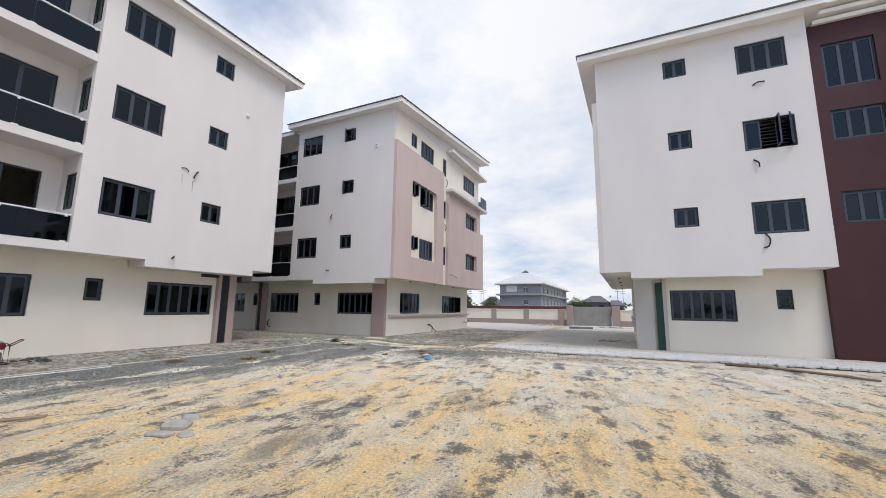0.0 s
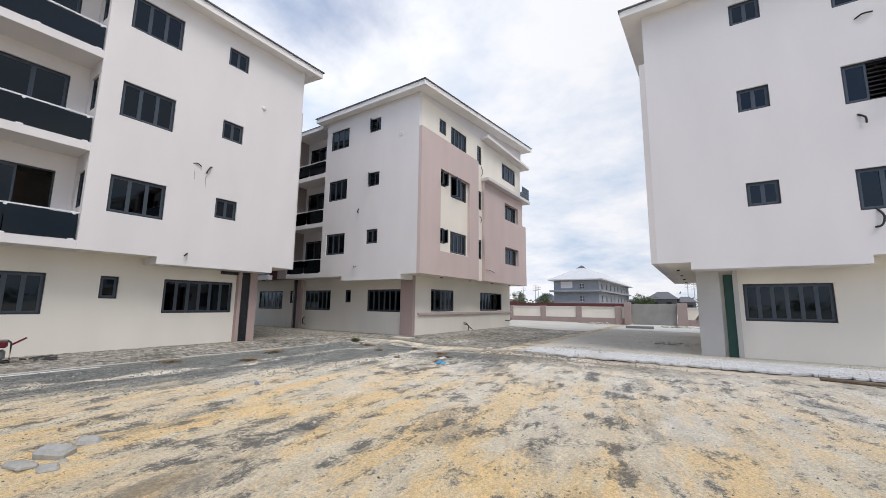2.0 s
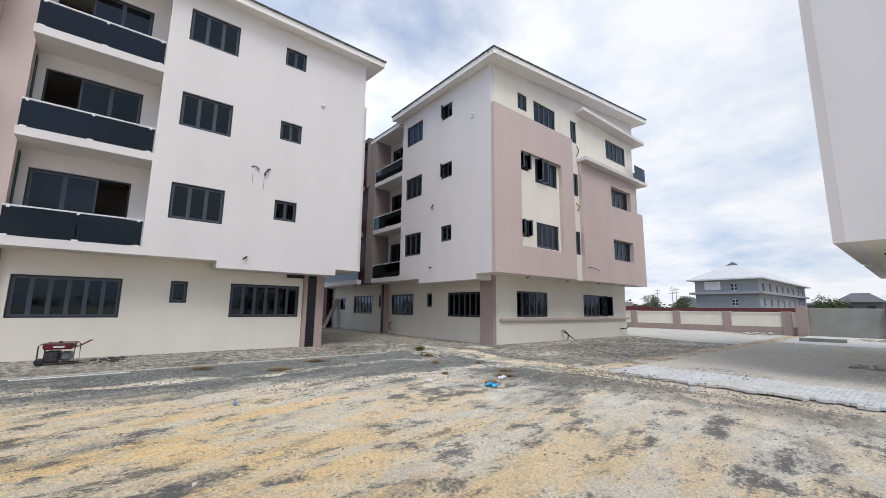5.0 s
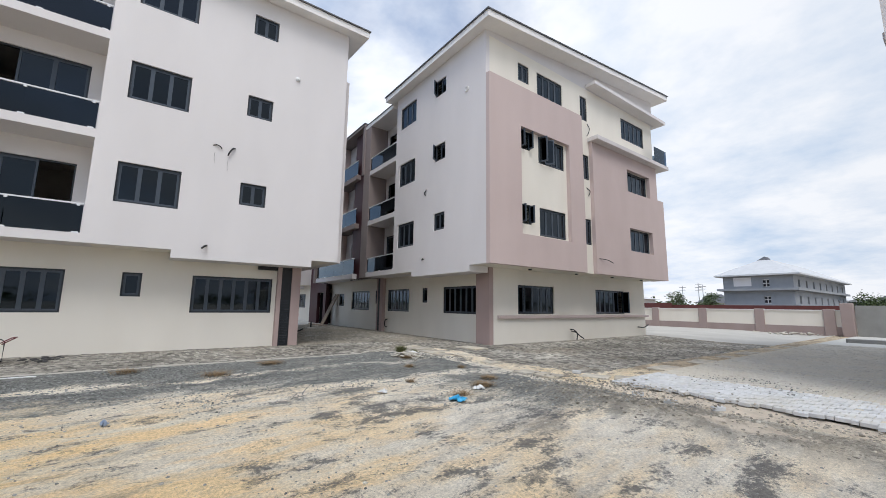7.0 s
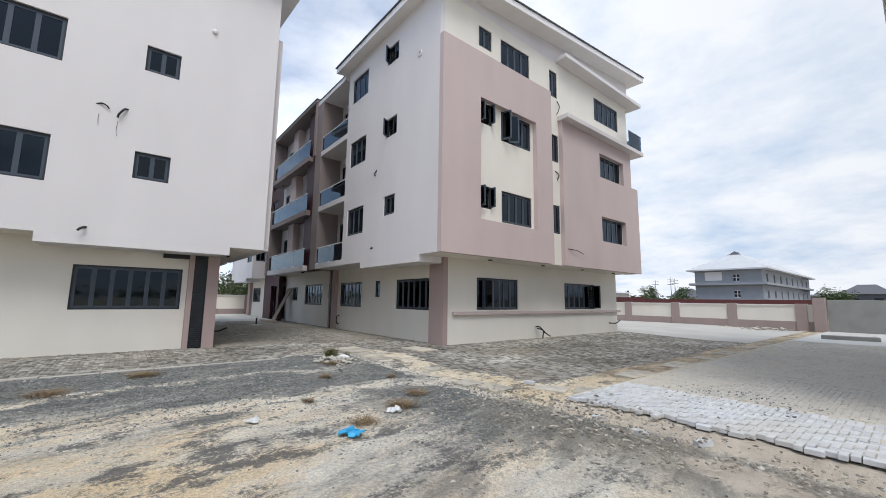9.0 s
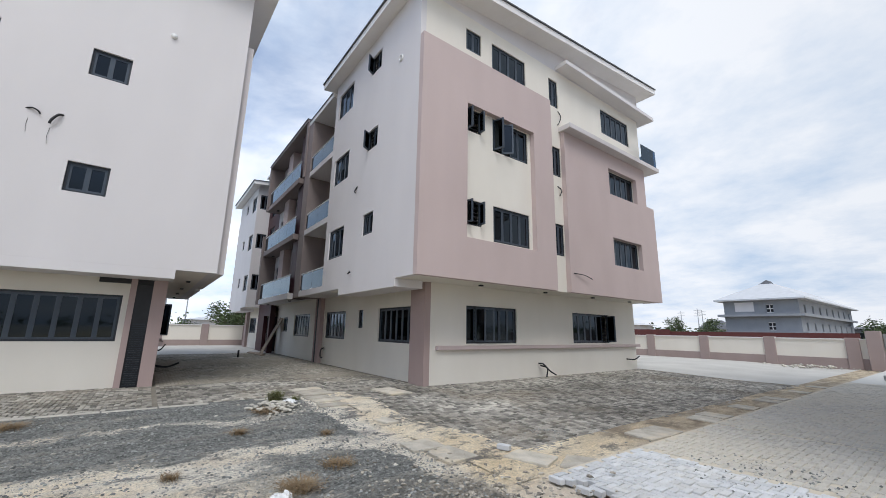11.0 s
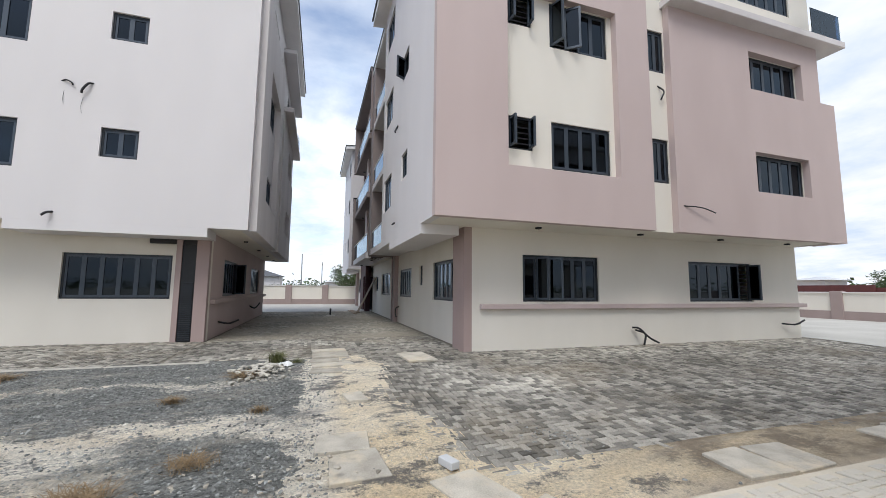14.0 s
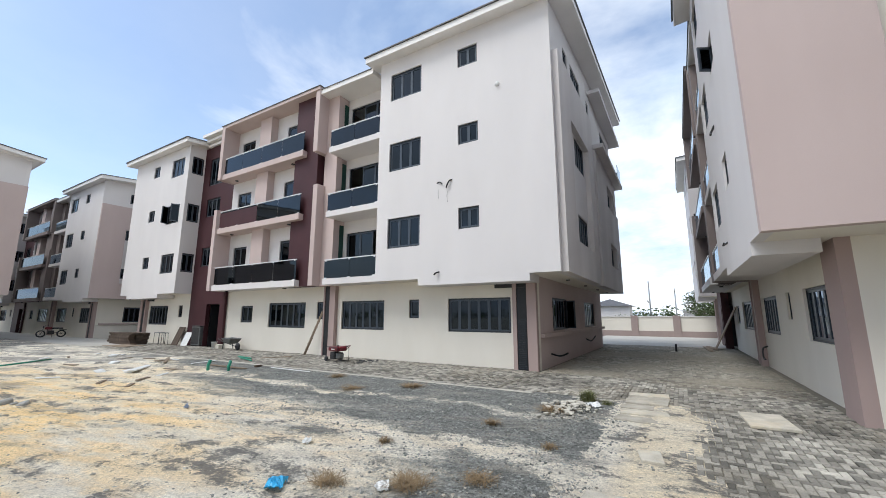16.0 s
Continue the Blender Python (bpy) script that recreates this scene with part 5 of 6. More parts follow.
# ---- loose things in the yard ----
def generator(at):
    g = thing("portable_generator", "red portable petrol generator in a tubular frame", "generator", at)
    for y in (-0.28, 0.28):
        loop = [(-0.36, y, 0.03), (-0.36, y, 0.5), (-0.30, y, 0.56), (0.30, y, 0.56), (0.36, y, 0.5), (0.36, y, 0.03), (-0.36, y, 0.03)]
        child("frame_tube", tube("frame_tube", loop, 0.016, ENGINE), g)
    for x in (-0.36, 0.36):
        child("frame_tube", tube("frame_tube", [(x, -0.28, 0.05), (x, 0.28, 0.05)], 0.016, ENGINE), g)
    child("fuel_tank", boxes_mesh("fuel_tank", [(-0.30, 0.30, -0.25, 0.25, 0.40, 0.57)], REDTANK, 0.04), g, None, "red enamelled fuel tank")
    child("filler_cap", lathe("filler_cap", [(0.045, 0.57), (0.045, 0.60), (0.03, 0.61)], BLACK, 10), g)
    child("engine", boxes_mesh("engine", [(-0.26, 0.02, -0.18, 0.18, 0.07, 0.36)], ENGINE, 0.03), g)
    child("alternator", boxes_mesh("alternator", [(0.04, 0.28, -0.14, 0.14, 0.09, 0.34)], GALV, 0.05), g)
    child("decal", boxes_mesh("decal", [(-0.08, 0.14, -0.253, -0.249, 0.45, 0.50)], WHITEPL), g)
    wheel = lathe("wheel", [(0.03, -0.03), (0.09, -0.03), (0.10, -0.01), (0.10, 0.01), (0.09, 0.03), (0.03, 0.03)], BLACK, 14)
    for y in (-0.31, 0.31):
        child("wheel", wheel, g, pose(-0.30, y, 0.10, 90, 0, 0))
    child("handle", tube("handle", [(0.36, -0.15, 0.45), (0.62, -0.15, 0.62), (0.62, 0.15, 0.62), (0.36, 0.15, 0.45)], 0.014, REDTANK), g)


generator(pose(-14.75, 4.25, 0.125, 0, 0, 82))


def ladder(foot, head, wide):
    lad = thing("wooden_ladder", "rough wooden ladder leaning on the ground floor wall", "ladder", pose(*foot))
    d = Vector(head) - Vector(foot)
    for s in (-wide / 2, wide / 2):
        child("rail", tube("rail", [(0, s, 0.0), (d.x * 0.5 + 0.01, d.y * 0.5 + s, d.z * 0.5), (d.x, d.y + s, d.z)], 0.03, WOOD, 6, 0.8), lad)
    for i in range(1, 8):
        k = i / 8
        child("rung", tube("rung", [(d.x * k, d.y * k - wide / 2 - 0.05, d.z * k), (d.x * k, d.y * k + wide / 2 + 0.05, d.z * k)], 0.022, WOOD), lad)


ladder((-15.85, 1.0, 0.12), (-16.12, 1.79, 2.13), 0.08)


def wheelbarrow(at):
    w = thing("wheelbarrow", "galvanised builder's wheelbarrow parked on the paving", "wheelbarrow", at)
    v = [(-0.45, -0.32, 0.62), (0.45, -0.3, 0.6), (0.45, 0.3, 0.6), (-0.45, 0.32, 0.62), (-0.25, -0.2, 0.36), (0.22, -0.2, 0.34), (0.22, 0.2, 0.34), (-0.25, 0.2, 0.36)]
    tray = mesh_from("tray", v, [(4, 5, 6, 7), (0, 1, 5, 4), (1, 2, 6, 5), (2, 3, 7, 6), (3, 0, 4, 7)], GALV)
    ob = child("tray", tray, w)
    m = ob.modifiers.new("thick", "SOLIDIFY")
    m.thickness = 0.02
    for s in (-0.22, 0.22):
        child("handle", tube("handle", [(0.72, s * 0.3, 0.2), (0.2, s, 0.33), (-0.4, s * 1.2, 0.42), (-0.9, s * 1.3, 0.58)], 0.018, ENGINE), w)
        child("leg", tube("leg", [(-0.3, s * 1.1, 0.40), (-0.36, s * 1.2, 0.0)], 0.018, ENGINE), w)
    child("wheel", lathe("wheel", [(0.05, -0.05), (0.17, -0.05), (0.2, -0.02), (0.2, 0.02), (0.17, 0.05), (0.05, 0.05)], BLACK, 16), w, pose(0.72, 0, 0.2, 90, 0, 0))


wheelbarrow(pose(-15.6, -4.5, 0.125, 0, 0, 85))


def bucket(at, mat, label, r=0.15, h=0.34):
    b = thing("bucket", label, "bucket", at, "buckets by the entrance")
    child("shell", lathe("shell", [(r * 0.82, 0), (r, h), (r + 0.015, h), (r + 0.015, h - 0.03), (r - 0.012, h - 0.01), (r * 0.8, 0.02)], mat), b)
    child("handle", tube("handle", [(math.cos(k) * r, math.sin(k) * r * 0.25 - r * 0.8, h - 0.03 - 0.1 * math.sin(k)) for k in [i * math.pi / 8 for i in range(9)]], 0.004, GALV, 5), b)


bucket(pose(-15.75, -6.35, 0.125), WHITEPL, "white plastic paint bucket on the paving")
tag_mesh("cement_block", boxes_mesh("cement_block", [(-0.22, 0.22, -0.12, 0.12, 0, 0.23)], RUBBLE, 0.015), pose(-15.7, -5.75, 0.125, 0, 0, 80), "sandcrete block beside the entrance", "block")


# a metal cabinet with lid, door and feet
def steel_cabinet(at):
    b = thing("metal_cabinet", "dark grey metal cabinet beside the maroon stair tower", "cabinet", at)
    child("body", boxes_mesh("body", [(-0.4, 0.4, -0.45, 0.45, 0.05, 1.15)], GALV, 0.02), b)
    child("lid", boxes_mesh("lid", [(-0.43, 0.43, -0.48, 0.48, 1.15, 1.2)], ENGINE, 0.01), b)
    child("door", boxes_mesh("door", [(0.4, 0.415, -0.38, 0.38, 0.12, 1.08)], ENGINE, 0.005), b)
    for x in (-0.3, 0.3):
        child("foot", boxes_mesh("foot", [(x - 0.06, x + 0.06, -0.4, 0.4, 0, 0.05)], ENGINE), b)


steel_cabinet(pose(-16.4, -8.9, 0.125))
tag_mesh("leaning_board", boxes_mesh("leaning_board", [(-0.01, 0.01, -0.28, 0.28, 0, 0.85)], WHITEPL, 0.004), pose(-15.75, -9.65, 0.125, 0, -22, 8), "white board leaning against the metal cabinet", "board")
tag_mesh("leaning_board", boxes_mesh("leaning_board", [(-0.02, 0.02, -0.45, 0.45, 0, 1.15)], DARKWOOD, 0.004), pose(-15.75, -10.75, 0.125, 0, -20, -6), "dark plywood board leaning against the wall", "board")


def ring_mesh(name, r, tube_r, mat, sides=24, round_sides=8):
    """A ring in the xz plane."""
    v, f = [], []
    for i in range(sides):
        a = 2 * math.pi * i / sides
        for k in range(round_sides):
            b = 2 * math.pi * k / round_sides
            q = r + tube_r * math.cos(b)
            v.append((q * math.cos(a), tube_r * math.sin(b), q * math.sin(a)))
    for i in range(sides):
        for k in range(round_sides):
            f.append((i * round_sides + k, i * round_sides + (k + 1) % round_sides, ((i + 1) % sides) * round_sides + (k + 1) % round_sides, ((i + 1) % sides) * round_sides + k))
    return mesh_from(name, v, f, mat, True)


def motorcycle(at):
    m = thing("motorcycle", "small dark motorcycle parked on the paving before a block", "motorcycle", at)
    for x in (-0.62, 0.62):
        wheel = child("wheel", ring_mesh("wheel", 0.25, 0.05, BLACK), m, pose(x, 0, 0.30))
        child("hub", tube("hub", [(0, -0.06, 0), (0, 0.06, 0)], 0.05, GALV, 10), wheel)
        for k in range(6):
            w = math.pi * k / 3
            child("spoke", tube("spoke", [(0, 0, 0), (0.22 * math.cos(w), 0, 0.22 * math.sin(w))], 0.008, GALV, 5), wheel)
    child("frame", tube("frame", [(-0.62, 0.07, 0.3), (-0.3, 0.07, 0.42), (0.1, 0.07, 0.4), (0.38, 0.03, 0.82)], 0.025, ENGINE), m)
    child("engine", boxes_mesh("engine", [(-0.18, 0.2, -0.12, 0.12, 0.26, 0.55)], ENGINE, 0.03), m)
    child("tank", boxes_mesh("tank", [(-0.02, 0.40, -0.13, 0.13, 0.66, 0.86)], REDTANK, 0.05), m, None, "dark red fuel tank")
    child("seat", boxes_mesh("seat", [(-0.70, 0.0, -0.12, 0.12, 0.70, 0.80)], BLACK, 0.035), m)
    child("fork", tube("fork", [(0.62, 0.08, 0.3), (0.44, 0.08, 0.92)], 0.022, GALV), m)
    child("fork", tube("fork", [(0.62, -0.08, 0.3), (0.44, -0.08, 0.92)], 0.022, GALV), m)
    child("handlebar", tube("handlebar", [(0.30, -0.36, 1.0), (0.42, -0.12, 0.96), (0.42, 0.12, 0.96), (0.30, 0.36, 1.0)], 0.014, GALV), m)
    child("headlight", lathe("headlight", [(0.03, -0.06), (0.08, -0.02), (0.09, 0.05)], ENGINE, 12), m, pose(0.5, 0, 0.86, 0, 90, 0))
    child("mudguard", boxes_mesh("mudguard", [(-0.92, -0.45, -0.06, 0.06, 0.60, 0.64)], BLACK, 0.015), m)
    child("stand", tube("stand", [(-0.05, 0.1, 0.3), (-0.08, 0.26, 0.0)], 0.014, ENGINE), m)


motorcycle(pose(-14.9, -29.2, 0.125, -6, 0, -15))


def loose_strip(x0, y0, x1, y1, wide, thick, mat, label):
    """A length of timber or trim lying flat on the ground."""
    long = math.hypot(x1 - x0, y1 - y0)
    cx, cy = (x0 + x1) / 2, (y0 + y1) / 2
    me = boxes_mesh("timber_offcut", [(-long / 2, long / 2, -wide / 2, wide / 2, 0, thick)], mat, 0.004)
    low = max(ground_z(x0, y0), ground_z(cx, cy), ground_z(x1, y1), rise(cx) if is_paved(cx, cy) else -1.0)
    tag_mesh("timber_offcut", me, pose(cx, cy, low, 0, 0, math.degrees(math.atan2(y1 - y0, x1 - x0))), label, "timber", "offcuts strewn along the paving edge")


loose_strip(-12.13, 3.75, -12.11, 5.75, 0.04, 0.02, WHITEPL, "white plastic trim lying along the paving edge")
loose_strip(-11.38, 1.25, -11.4, 3.4, 0.10, 0.04, WOOD, "brown timber length lying on the sand")
loose_strip(-13.75, 0.72, -14.95, 1.27, 0.08, 0.03, WOOD, "pale timber length lying on the paving")
loose_strip(-11.2, 0.38, -12.3, 0.08, 0.12, 0.03, WHITEPL, "white trim offcut lying on the sand")
loose_strip(-11.92, 3.12, -12.2, 3.10, 0.10, 0.06, DARKWOOD, "short dark timber offcut on the sand")
loose_strip(-11.0, -1.2, -11.9, -2.9, 0.10, 0.03, WOOD, "grey timber length lying on the sand")


def stool(at):
    s = thing("metal_stool", "small grey metal stool on the paving", "stool", at, "stools by the wall")
    child("seat", boxes_mesh("seat", [(-0.2, 0.2, -0.2, 0.2, 0.70, 0.74)], GALV, 0.01), s)
    for x in (-0.17, 0.17):
        for y in (-0.17, 0.17):
            child("leg", tube("leg", [(x, y, 0.7), (x * 1.15, y * 1.15, 0)], 0.015, ENGINE), s)


stool(pose(-15.6, -11.8, 0.125))
stool(pose(-15.7, -12.6, 0.125, 0, 0, 20))


def timber_stack(at):
    """Sawn boards stacked roughly, each a thing of its own."""
    n = 0
    for row in range(7):
        for k in range(3):
            long = 3.0 + rng.uniform(-0.4, 0.3)
            me = cached(("board", n % 5), lambda: boxes_mesh("timber_board", [(-0.16, 0.16, -long / 2, long / 2, 0, 0.10)], DARKWOOD, 0.006))
            tag_mesh("timber_board", me, at @ pose(-0.36 + 0.36 * k + rng.uniform(-0.03, 0.03), rng.uniform(-0.15, 0.15), 0.101 * row, 0, 0, rng.uniform(-2.0, 2.0) if row else 0), "dark weathered shuttering board in a rough stack", "timber", "stack of shuttering boards")
            n += 1


timber_stack(pose(-14.9, -14.8, 0.125))
tag_mesh("plywood_sheet", boxes_mesh("plywood_sheet", [(-0.6, 0.6, -1.1, 1.1, 0, 0.03)], WOOD, 0.004), pose(-13.9, -12.6, 0.125, 0, 0, 6), "weathered plywood sheet lying on the paving", "board")
tag_mesh("timber_board", boxes_mesh("timber_board", [(-0.12, 0.12, -1.1, 1.1, 0, 0.05)], WHITEPL, 0.008), pose(-9.9, -0.4, ground_z(-9.9, -0.4) + 0.03, 2, 0, -35), "pale painted board lying on the sand", "timber")
for x, y, w in ((-9.3, 0.3, 40), (-8.9, -0.9, 10), (-10.2, -3.4, 70), (-11.0, -6.0, 20)):
    tag_mesh("cement_bag", stone_mesh("cement_bag", WHITEPL, 0.2, 0.4, rng), pose(x, y, ground_z(x, y) + 0.04, 0, 0, w), "crumpled white cement bag on the sand", "bag", "crumpled bags")
for x, y, w, long in ((-13.0, 0.9, 75, 1.4), (-13.4, 0.2, 82, 1.2), (-8.4, -6.5, 40, 2.4)):
    tag_mesh("plastic_pipe", tube("plastic_pipe", [(-long / 2, 0, 0.03), (0, 0.04, 0.03), (long / 2, 0, 0.03)], 0.03, GREENPIPE), pose(x, y, rise(x) + 0.02, 0, 0, w), "green plastic pipe lying on the ground", "pipe", "green pipes")
for x, y in ((-10.75, 2.3), (-11.05, 3.0)):
    tag_mesh("pipe_stub", tube("pipe_stub", [(0, 0, -0.05), (0.02, 0.02, 0.15), (-0.02, 0.05, 0.34)], 0.05, GREENPIPE, 8), pose(x, y, ground_z(x, y)), "upright stub of green plastic pipe in the sand", "pipe", "green pipe stubs")
for i in range(16):
    x, y = rng.uniform(-11.8, -7), rng.uniform(-9, 4)
    tag_mesh("wood_offcut", boxes_mesh("wood_offcut", [(-0.3, 0.3, -0.05, 0.05, 0, 0.03)], WOOD if i % 3 else WHITEPL, 0.004), pose(x, y, ground_z(x, y) + 0.005, 0, 0, rng.uniform(0, 180)), "small timber offcut lying on the sand", "timber", "timber offcuts")


def crumpled(name, x, y, r, mat, label, seed):
    rr = random.Random(seed)
    n = 9
    v = [((i / (n - 1) - 0.5) * 2 * r, (j / (n - 1) - 0.5) * 1.3 * r, 0.03 + rr.uniform(0, 0.09) * (1 - abs(i / (n - 1) - 0.5))) for j in range(n) for i in range(n)]
    v = [(a + rr.uniform(-0.02, 0.02), b + rr.uniform(-0.02, 0.02), c) for a, b, c in v]
    f = [(j * n + i, j * n + i + 1, (j + 1) * n + i + 1, (j + 1) * n + i) for j in range(n - 1) for i in range(n - 1)]
    ob = tag_mesh(name, mesh_from(name, v, f, mat), pose(x, y, ground_z(x, y) - 0.02, 0, 0, 40), label, "litter", "litter on the yard")
    m = ob.modifiers.new("thick", "SOLIDIFY")
    m.thickness = 0.006


crumpled("plastic_bag", -6.22, 12.08, 0.15, BLUEPL, "crumpled blue plastic bag on the sand", 3)
crumpled("paper_scrap", -6.82, 13.12, 0.11, WHITEPL, "crumpled white scrap on the gravel", 4)
crumpled("paper_scrap", -7.69, 7.16, 0.035, PALEBLUE, "small pale blue plastic scrap on the sand", 5)
crumpled("paper_scrap", -7.4, 11.2, 0.08, WHITEPL, "crumpled white scrap on the gravel", 6)
crumpled("paper_scrap", -11.75, 14.55, 0.16, WHITEPL, "white sack remnant beside the grass", 7)
LUMP = material("greyish_broken_concrete", ((0.24, 0.235, 0.215), (0.44, 0.43, 0.40)), 0.9, 9, 60, 0.5)
for i, (x, y, sx, sy, sz, w, tilt) in enumerate(((-5.75, 3.6, 0.17, 0.11, 0.12, 35, 9), (-5.6, 3.3, 0.18, 0.09, 0.08, 10, -8), (-6.0, 3.95, 0.12, 0.09, 0.10, 60, 14), (-5.3, 3.45, 0.09, 0.08, 0.07, 80, 5), (-5.9, 3.75, 0.07, 0.06, 0.07, 20, 15), (-5.45, 3.6, 0.05, 0.05, 0.06, 50, 0))):
    tag_mesh("concrete_lump", boxes_mesh("concrete_lump", [(-sx, sx, -sy, sy, 0, sz)], LUMP, 0.03), pose(x, y, ground_z(x, y) - 0.03, tilt, tilt / 2, w), "broken pale concrete lump half sunk in sand", "concrete lump", "broken concrete lumps")
for i, (x, y, w) in enumerate(((-6.72, 16.3, 20), (-4.3, 17.1, 50), (-4.0, 17.35, 10), (-3.75, 17.0, 80), (-4.6, 15.2, 35), (-3.9, 14.95, 5), (-3.3, 15.3, 60))):
    tag_mesh("loose_paver", boxes_mesh("loose_paver", [(-0.1, 0.1, -0.05, 0.05, 0, 0.07)], NEWPAVER, 0.006), pose(x, y, max(ground_z(x, y), 0.0) + (0.03 if y > 16 else 0.0), 0, 0, w), "loose grey paving block", "paving block", "loose paving blocks")
tag_mesh("fallen_pole", tube("fallen_pole", [(0, 0, 0.05), (1.0, -0.35, 0.06), (2.4, -1.3, 0.05), (2.9, -1.75, 0.04)], 0.05, WOOD, 7, 0.6), pose(2.7, 15.55, 0.0), "weathered wooden pole lying on the sand", "pole")


def tuft(x, y, n, r, h, mat, label, seed):
    """A tuft of bent blades."""
    q = random.Random(seed)
    v, f = [], []
    for _ in range(int(n * 2.2)):
        bx, by = q.gauss(0, r * 0.4), q.gauss(0, r * 0.4)
        w, lean, hh = q.uniform(0, 6.28), q.uniform(0.3, 1.2) * r, h * q.uniform(0.4, 1.1)
        dx, dy = math.cos(w), math.sin(w)
        px, py = -dy * 0.0028, dx * 0.0028
        k = len(v)
        for t in (0, 0.45, 0.8):
            cx, cy, cz = bx + dx * lean * t * t, by + dy * lean * t * t, hh * t * (1.25 - 0.35 * t)
            v += [(cx - px, cy - py, cz), (cx + px, cy + py, cz)]
        v.append((bx + dx * lean, by + dy * lean, hh * 0.85))
        f += [(k, k + 1, k + 3, k + 2), (k + 2, k + 3, k + 5, k + 4), (k + 4, k + 5, k + 6)]
    tag_mesh("grass_tuft", mesh_from("grass_tuft", v, f, mat), pose(x, y, ground_z(x, y) - 0.01), label, "grass", "grass tufts in the yard")


tuft(-12.15, 14.35, 200, 0.20, 0.26, GRASS, "green grass tuft beside the rubble", 1)
tuft(-12.0, 14.75, 60, 0.14, 0.12, GRASS, "green grass tuft beside the rubble", 2)
for i, (x, y, n, r) in enumerate(((-7.0, 13.35, 180, 0.25), (-7.5, 14.0, 120, 0.2), (-10.8, 8.85, 160, 0.3), (-11.6, 10.15, 200, 0.3), (-9.7, 13.2, 90, 0.15), (-11.0, 13.9, 150, 0.3), (-8.0, 12.2, 60, 0.12), (-6.6, 12.5, 110, 0.22), (-11.9, 7.2, 120, 0.3), (-9.0, 14.4, 60, 0.12))):
    tuft(x, y, n, r, 0.10, DRYGRASS, "low tuft of dry brown grass", 20 + i)


# ---- cables and fittings on the walls ----
def cable(pts, r=0.02, label="black cable stub hanging from the wall"):
    ps = [Vector(p) - Vector(pts[0]) for p in pts]
    ends = [2 * ps[0] - ps[1], *ps, 2 * ps[-1] - ps[-2]]
    bent = []
    for a, b, c, d in zip(ends, ends[1:], ends[2:], ends[3:]):
        for k in range(6):
            w = k / 6
            bent.append(0.5 * (2 * b + (c - a) * w + (2 * a - 5 * b + 4 * c - d) * w * w + (3 * b - a - 3 * c + d) * w ** 3))
    me = tube("cable_stub", [*bent, ps[-1]], r, CABLE, 6)
    tag_mesh("cable_stub", me, pose(*pts[0]), label, "cable", "cable stubs on the walls")


X = -15.22
cable([(X, 8.62, 6.90), (X + 0.06, 8.75, 6.93), (X + 0.07, 8.86, 6.88), (X + 0.06, 8.9, 6.82)])
cable([(X, 9.3, 6.95), (X + 0.08, 9.22, 6.90), (X + 0.10, 9.12, 6.72), (X + 0.09, 9.1, 6.62)], 0.028)
cable([(X, 9.12, 6.64), (X + 0.05, 9.1, 6.3), (X + 0.04, 9.12, 6.1)], 0.004)
cable([(X, 8.72, 6.85), (X + 0.03, 8.7, 6.5), (X + 0.03, 8.72, 6.3)], 0.004)
cable([(X, 8.75, 3.50), (X + 0.12, 8.68, 3.46), (X + 0.15, 8.6, 3.38)], 0.03)
for y, z in ((11.2, 10.24),):
    tag_mesh("wall_cap", lathe("wall_cap", [(0.085, 0), (0.085, 0.05), (0.06, 0.08)], WHITEPL, 14), pose(X + 0.01, y, z, 0, 90, 0), "round white junction cap on the wall", "junction box")
XE = -11.33
cable([(XE, 24.35, 10.9), (XE + 0.1, 24.4, 10.6), (XE + 0.08, 24.3, 10.3), (XE + 0.03, 24.25, 10.2)])
cable([(XE, 24.1, 7.5), (XE + 0.12, 24.2, 7.3), (XE + 0.1, 24.1, 7.05)], 0.022)
cable([(-11.13, 24.6, 4.02), (-11.0, 25.1, 3.98), (-10.98, 25.6, 3.86)], 0.018)
cable([(-12.36, 23.85, 0.62), (-12.2, 23.95, 0.60), (-12.1, 24.2, 0.35), (-12.06, 24.5, 0.2)], 0.03)
cable([(-12.36, 23.95, 0.55), (-12.15, 24.1, 0.45), (-12.1, 24.0, 0.15)], 0.03)
cable([(-12.36, 30.2, 0.62), (-12.2, 30.6, 0.60), (-12.1, 30.9, 0.75)], 0.03)
YB = 17.46
cable([(-15.5, YB, 7.1), (-15.52, YB - 0.1, 6.9), (-15.4, YB - 0.12, 6.8)], 0.03)
cable([(-15.7, YB, 3.85), (-15.6, YB - 0.12, 3.75), (-15.4, YB - 0.12, 3.78)], 0.022)
tag_mesh("wall_cap", lathe("wall_cap", [(0.12, 0), (0.12, 0.06), (0.08, 0.06), (0.08, 0.0)], WHITEPL, 16), pose(-12.5, YB - 0.0, 10.85, 90, 0, 0), "round white vent ring on the wall", "vent")
YC = 17.86
cable([(4.84, YC, 10.45), (5.0, YC - 0.08, 10.52), (5.22, YC - 0.06, 10.52)], 0.025)
cable([(4.62, YC, 7.45), (4.74, YC - 0.1, 7.30), (4.76, YC - 0.08, 7.12)], 0.028)
cable([(4.72, YC, 4.60), (4.82, YC - 0.1, 4.35), (4.76, YC - 0.1, 4.1), (4.62, YC - 0.06, 4.05)], 0.028)
cable([(-17.66, 12.05, 0.55), (-17.6, 12.4, 0.5), (-17.5, 12.7, 0.62)], 0.03)
cable([(-24.0, 12.05, 0.8), (-24.0, 12.3, 0.7), (-24.1, 12.5, 0.95)], 0.03)
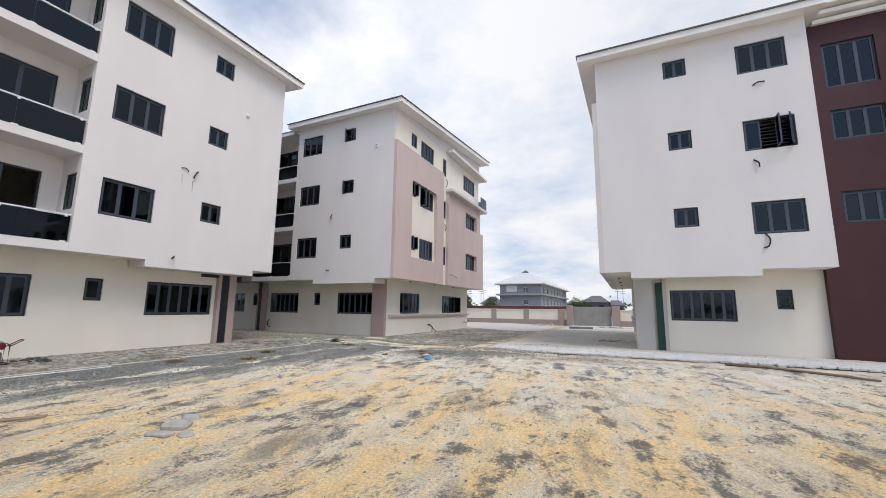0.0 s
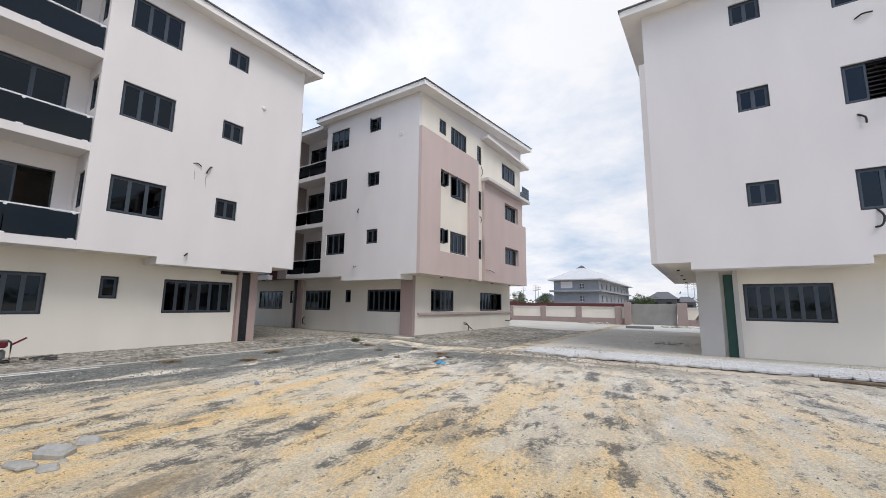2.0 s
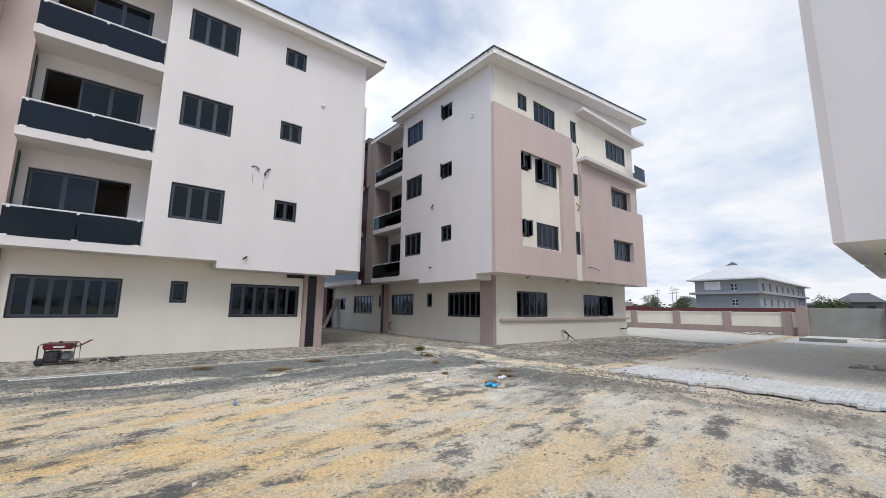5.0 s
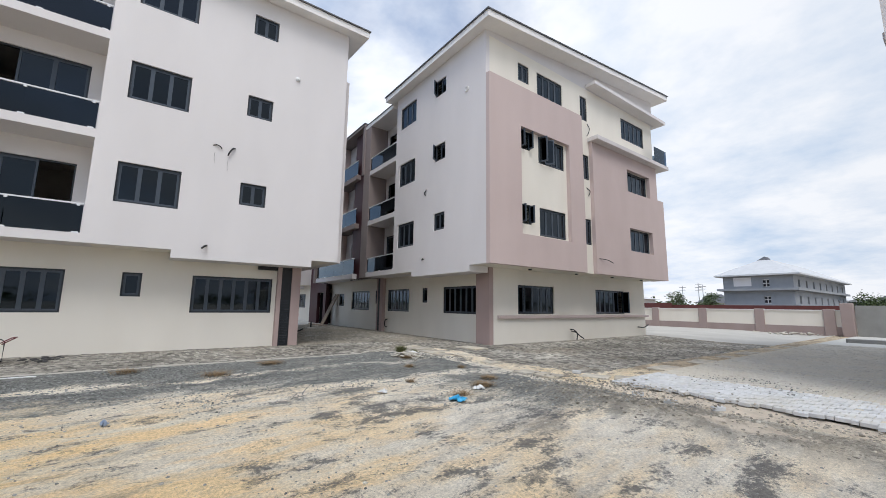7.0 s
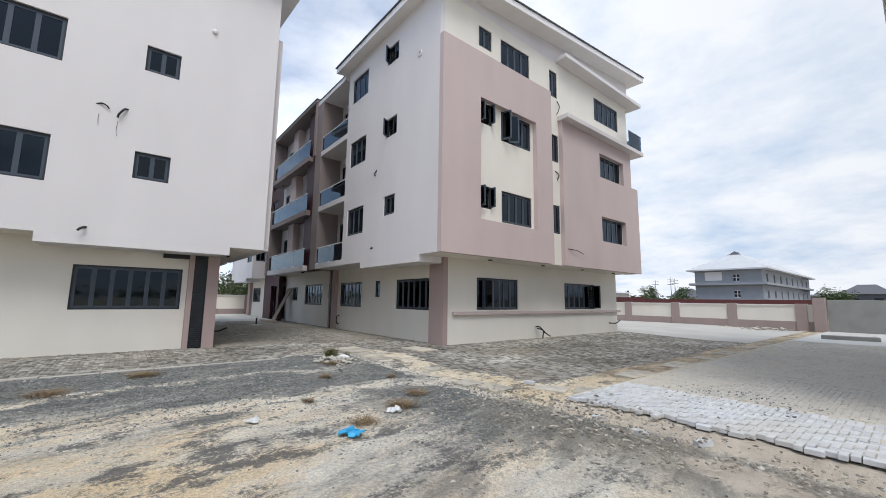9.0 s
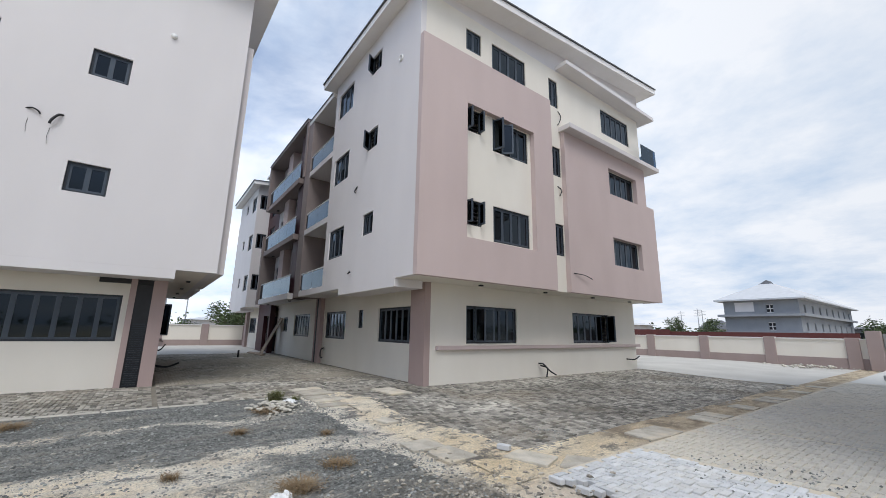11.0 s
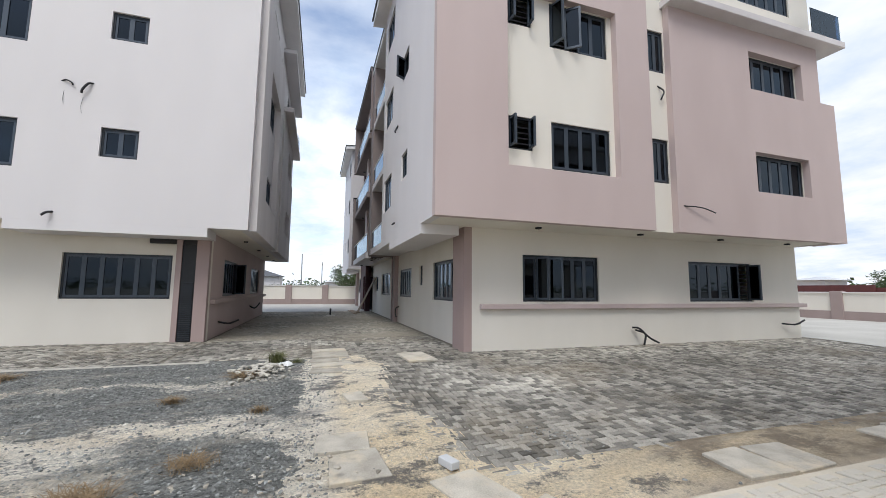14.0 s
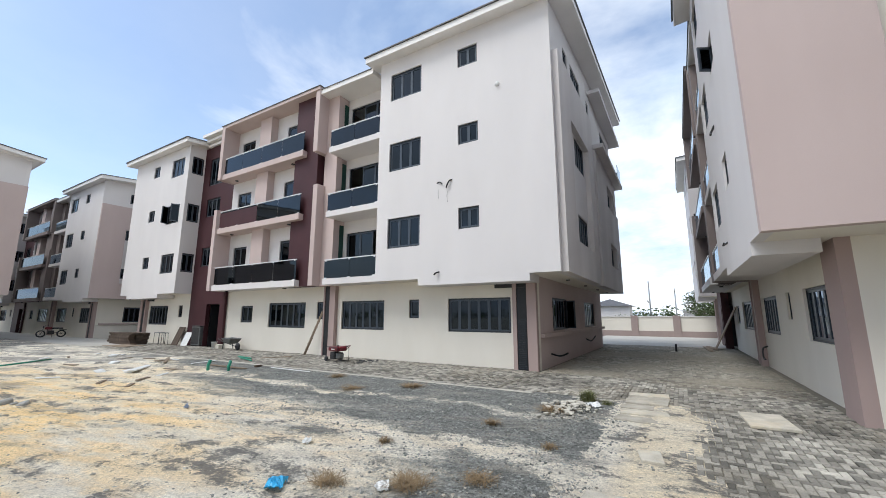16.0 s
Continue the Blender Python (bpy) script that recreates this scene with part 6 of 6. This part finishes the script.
cable([(-21.5, 18.83, 0.85), (-21.5, 18.68, 0.75), (-21.45, 18.66, 0.45), (-21.25, 18.68, 0.40)], 0.03)

# lane between two blocks
for i, (y0, turn) in enumerate(((0.0, 0), (0.28, 5))):
    tag_mesh("leaning_plank", boxes_mesh("leaning_plank", [(-0.16, 0.16, -0.025, 0.025, 0, 2.75)], WOOD, 0.006), pose(-29.6 - y0, 17.75, 0.12, -26, 0, turn), "long pale plank leaning against the wall", "plank", "planks in the lane")
for i in range(6):
    tag_mesh("timber_board", boxes_mesh("timber_board", [(-0.7, 0.7, -0.08, 0.08, 0, 0.05)], WOOD, 0.006), pose(-28.5 - 0.5 * i, 17.4 + 0.1 * (i % 3), 0.13 + 0.0 * i, 0, 0, rng.uniform(-20, 20)), "short weathered board on the paving", "timber", "boards in the lane")
riser = thing("pipe_riser", "small black pipe riser on a pale base in the lane", "pipe", pose(-26.4, 15.9, 0.125))
child("base", boxes_mesh("base", [(-0.35, 0.35, -0.25, 0.25, 0, 0.04)], CONCRETE, 0.01), riser)
child("riser", tube("riser", [(0, 0, 0.03), (0, 0, 0.42)], 0.05, BLACK, 8), riser)


# ---- block paving ----
UNIT = 0.092


def block_data(i0, j0, wide, deep, r, gap=0.012, tall=0.06, edge=0.007, lift=0.0):
    """One paving block over its cells: chamfered top, slightly sunk or raised."""
    x0, x1 = i0 * UNIT + gap / 2, (i0 + wide) * UNIT - gap / 2
    y0, y1 = j0 * UNIT + gap / 2, (j0 + deep) * UNIT - gap / 2
    z = r.uniform(-0.005, 0.005) + lift
    tx, ty = r.uniform(-0.003, 0.003), r.uniform(-0.003, 0.003)
    v = []
    for zz, e in ((-tall, 0.0), (-edge, 0.0), (0.0, edge)):
        for x, y, sx, sy in ((x0 + e, y0 + e, -1, -1), (x1 - e, y0 + e, 1, -1), (x1 - e, y1 - e, 1, 1), (x0 + e, y1 - e, -1, 1)):
            v.append((x, y, zz + z + tx * sx + ty * sy + rise(x)))
    f = [(8, 9, 10, 11)]
    for a in (0, 4):
        f += [(a + k, a + (k + 1) % 4, a + 4 + (k + 1) % 4, a + 4 + k) for k in range(4)]
    return v, f


def herringbone(x0, x1, y0, y1):
    """Cells of a herringbone of two-by-one blocks: (i, j, wide, deep)."""
    for i in range(int(math.floor(x0 / UNIT)), int(math.ceil(x1 / UNIT))):
        for j in range(int(math.floor(y0 / UNIT)), int(math.ceil(y1 / UNIT))):
            s = (i - j) % 4
            if s == 0:
                yield i, j, 2, 1
            elif s == 3:
                yield i, j, 1, 2


def lay_paving(parent, x0, x1, y0, y1, mat, seed, lift=0.0, near=None, jag=0.0):
    r = random.Random(seed)
    v, f = [], []
    for i, j, w, d in herringbone(x0, x1, y0, y1):
        cx, cy = (i + w / 2) * UNIT, (j + d / 2) * UNIT
        inside = x0 < i * UNIT and (i + w) * UNIT < x1 and y0 + jag * r.random() < j * UNIT and (j + d) * UNIT < y1
        if not inside or r.random() < 0.004:
            continue
        if near and near[0] < cx < near[1] and near[2] < cy < near[3]:
            me = cached(("paver", w, mat.name), lambda: mesh_from("paver", *block_data(0, 0, w, d, r), mat))
            m = pose(i * UNIT, j * UNIT, rise(cx) + lift + r.uniform(-0.005, 0.005), r.uniform(-1, 1), r.uniform(-1, 1), 0)
            child("paver", me, parent, m)
            continue
        bv, bf = block_data(i, j, w, d, r, lift=lift)
        k = len(v)
        v += bv
        f += [tuple(k + q for q in p) for p in bf]
    ob = child("block_paving", mesh_from("block_paving", v, f, mat), parent)
    ob["kind"] = "stuff"


lay_paving(pave_lane, -30.9, -16.0, 12.1, 18.75, LANEPAVER, 6, 0.0)
lay_paving(pave_lane, -16.0, -12.6, 12.1, 18.75, PAVER, 2, 0.0, (-14.5, -12.7, 14.8, 17.3))
lay_paving(pave_strip, -16.2, -12.5, -13.9, 12.1, PAVER, 3, 0.0, (-14.5, -12.7, 9.5, 12.0))
lay_paving(pave_new, -5.6, 7.5, 15.75, 18.0, NEWPAVER, 4, 0.09, (-4.6, -1.7, 15.7, 17.3), 0.22)
lay_paving(pave_new, -5.6, 7.5, 18.0, 20.95, DUSTPAVER, 5, 0.084)
lay_paving(pave_mid, -5.6, 0.5, 20.95, 33.95, DUSTPAVER, 7, 0.085)
lay_paving(pave_front, -12.6, -6.4, 16.0, 31.4, PAVER, 1, 0.0, (-8.4, -6.5, 16.1, 18.6))
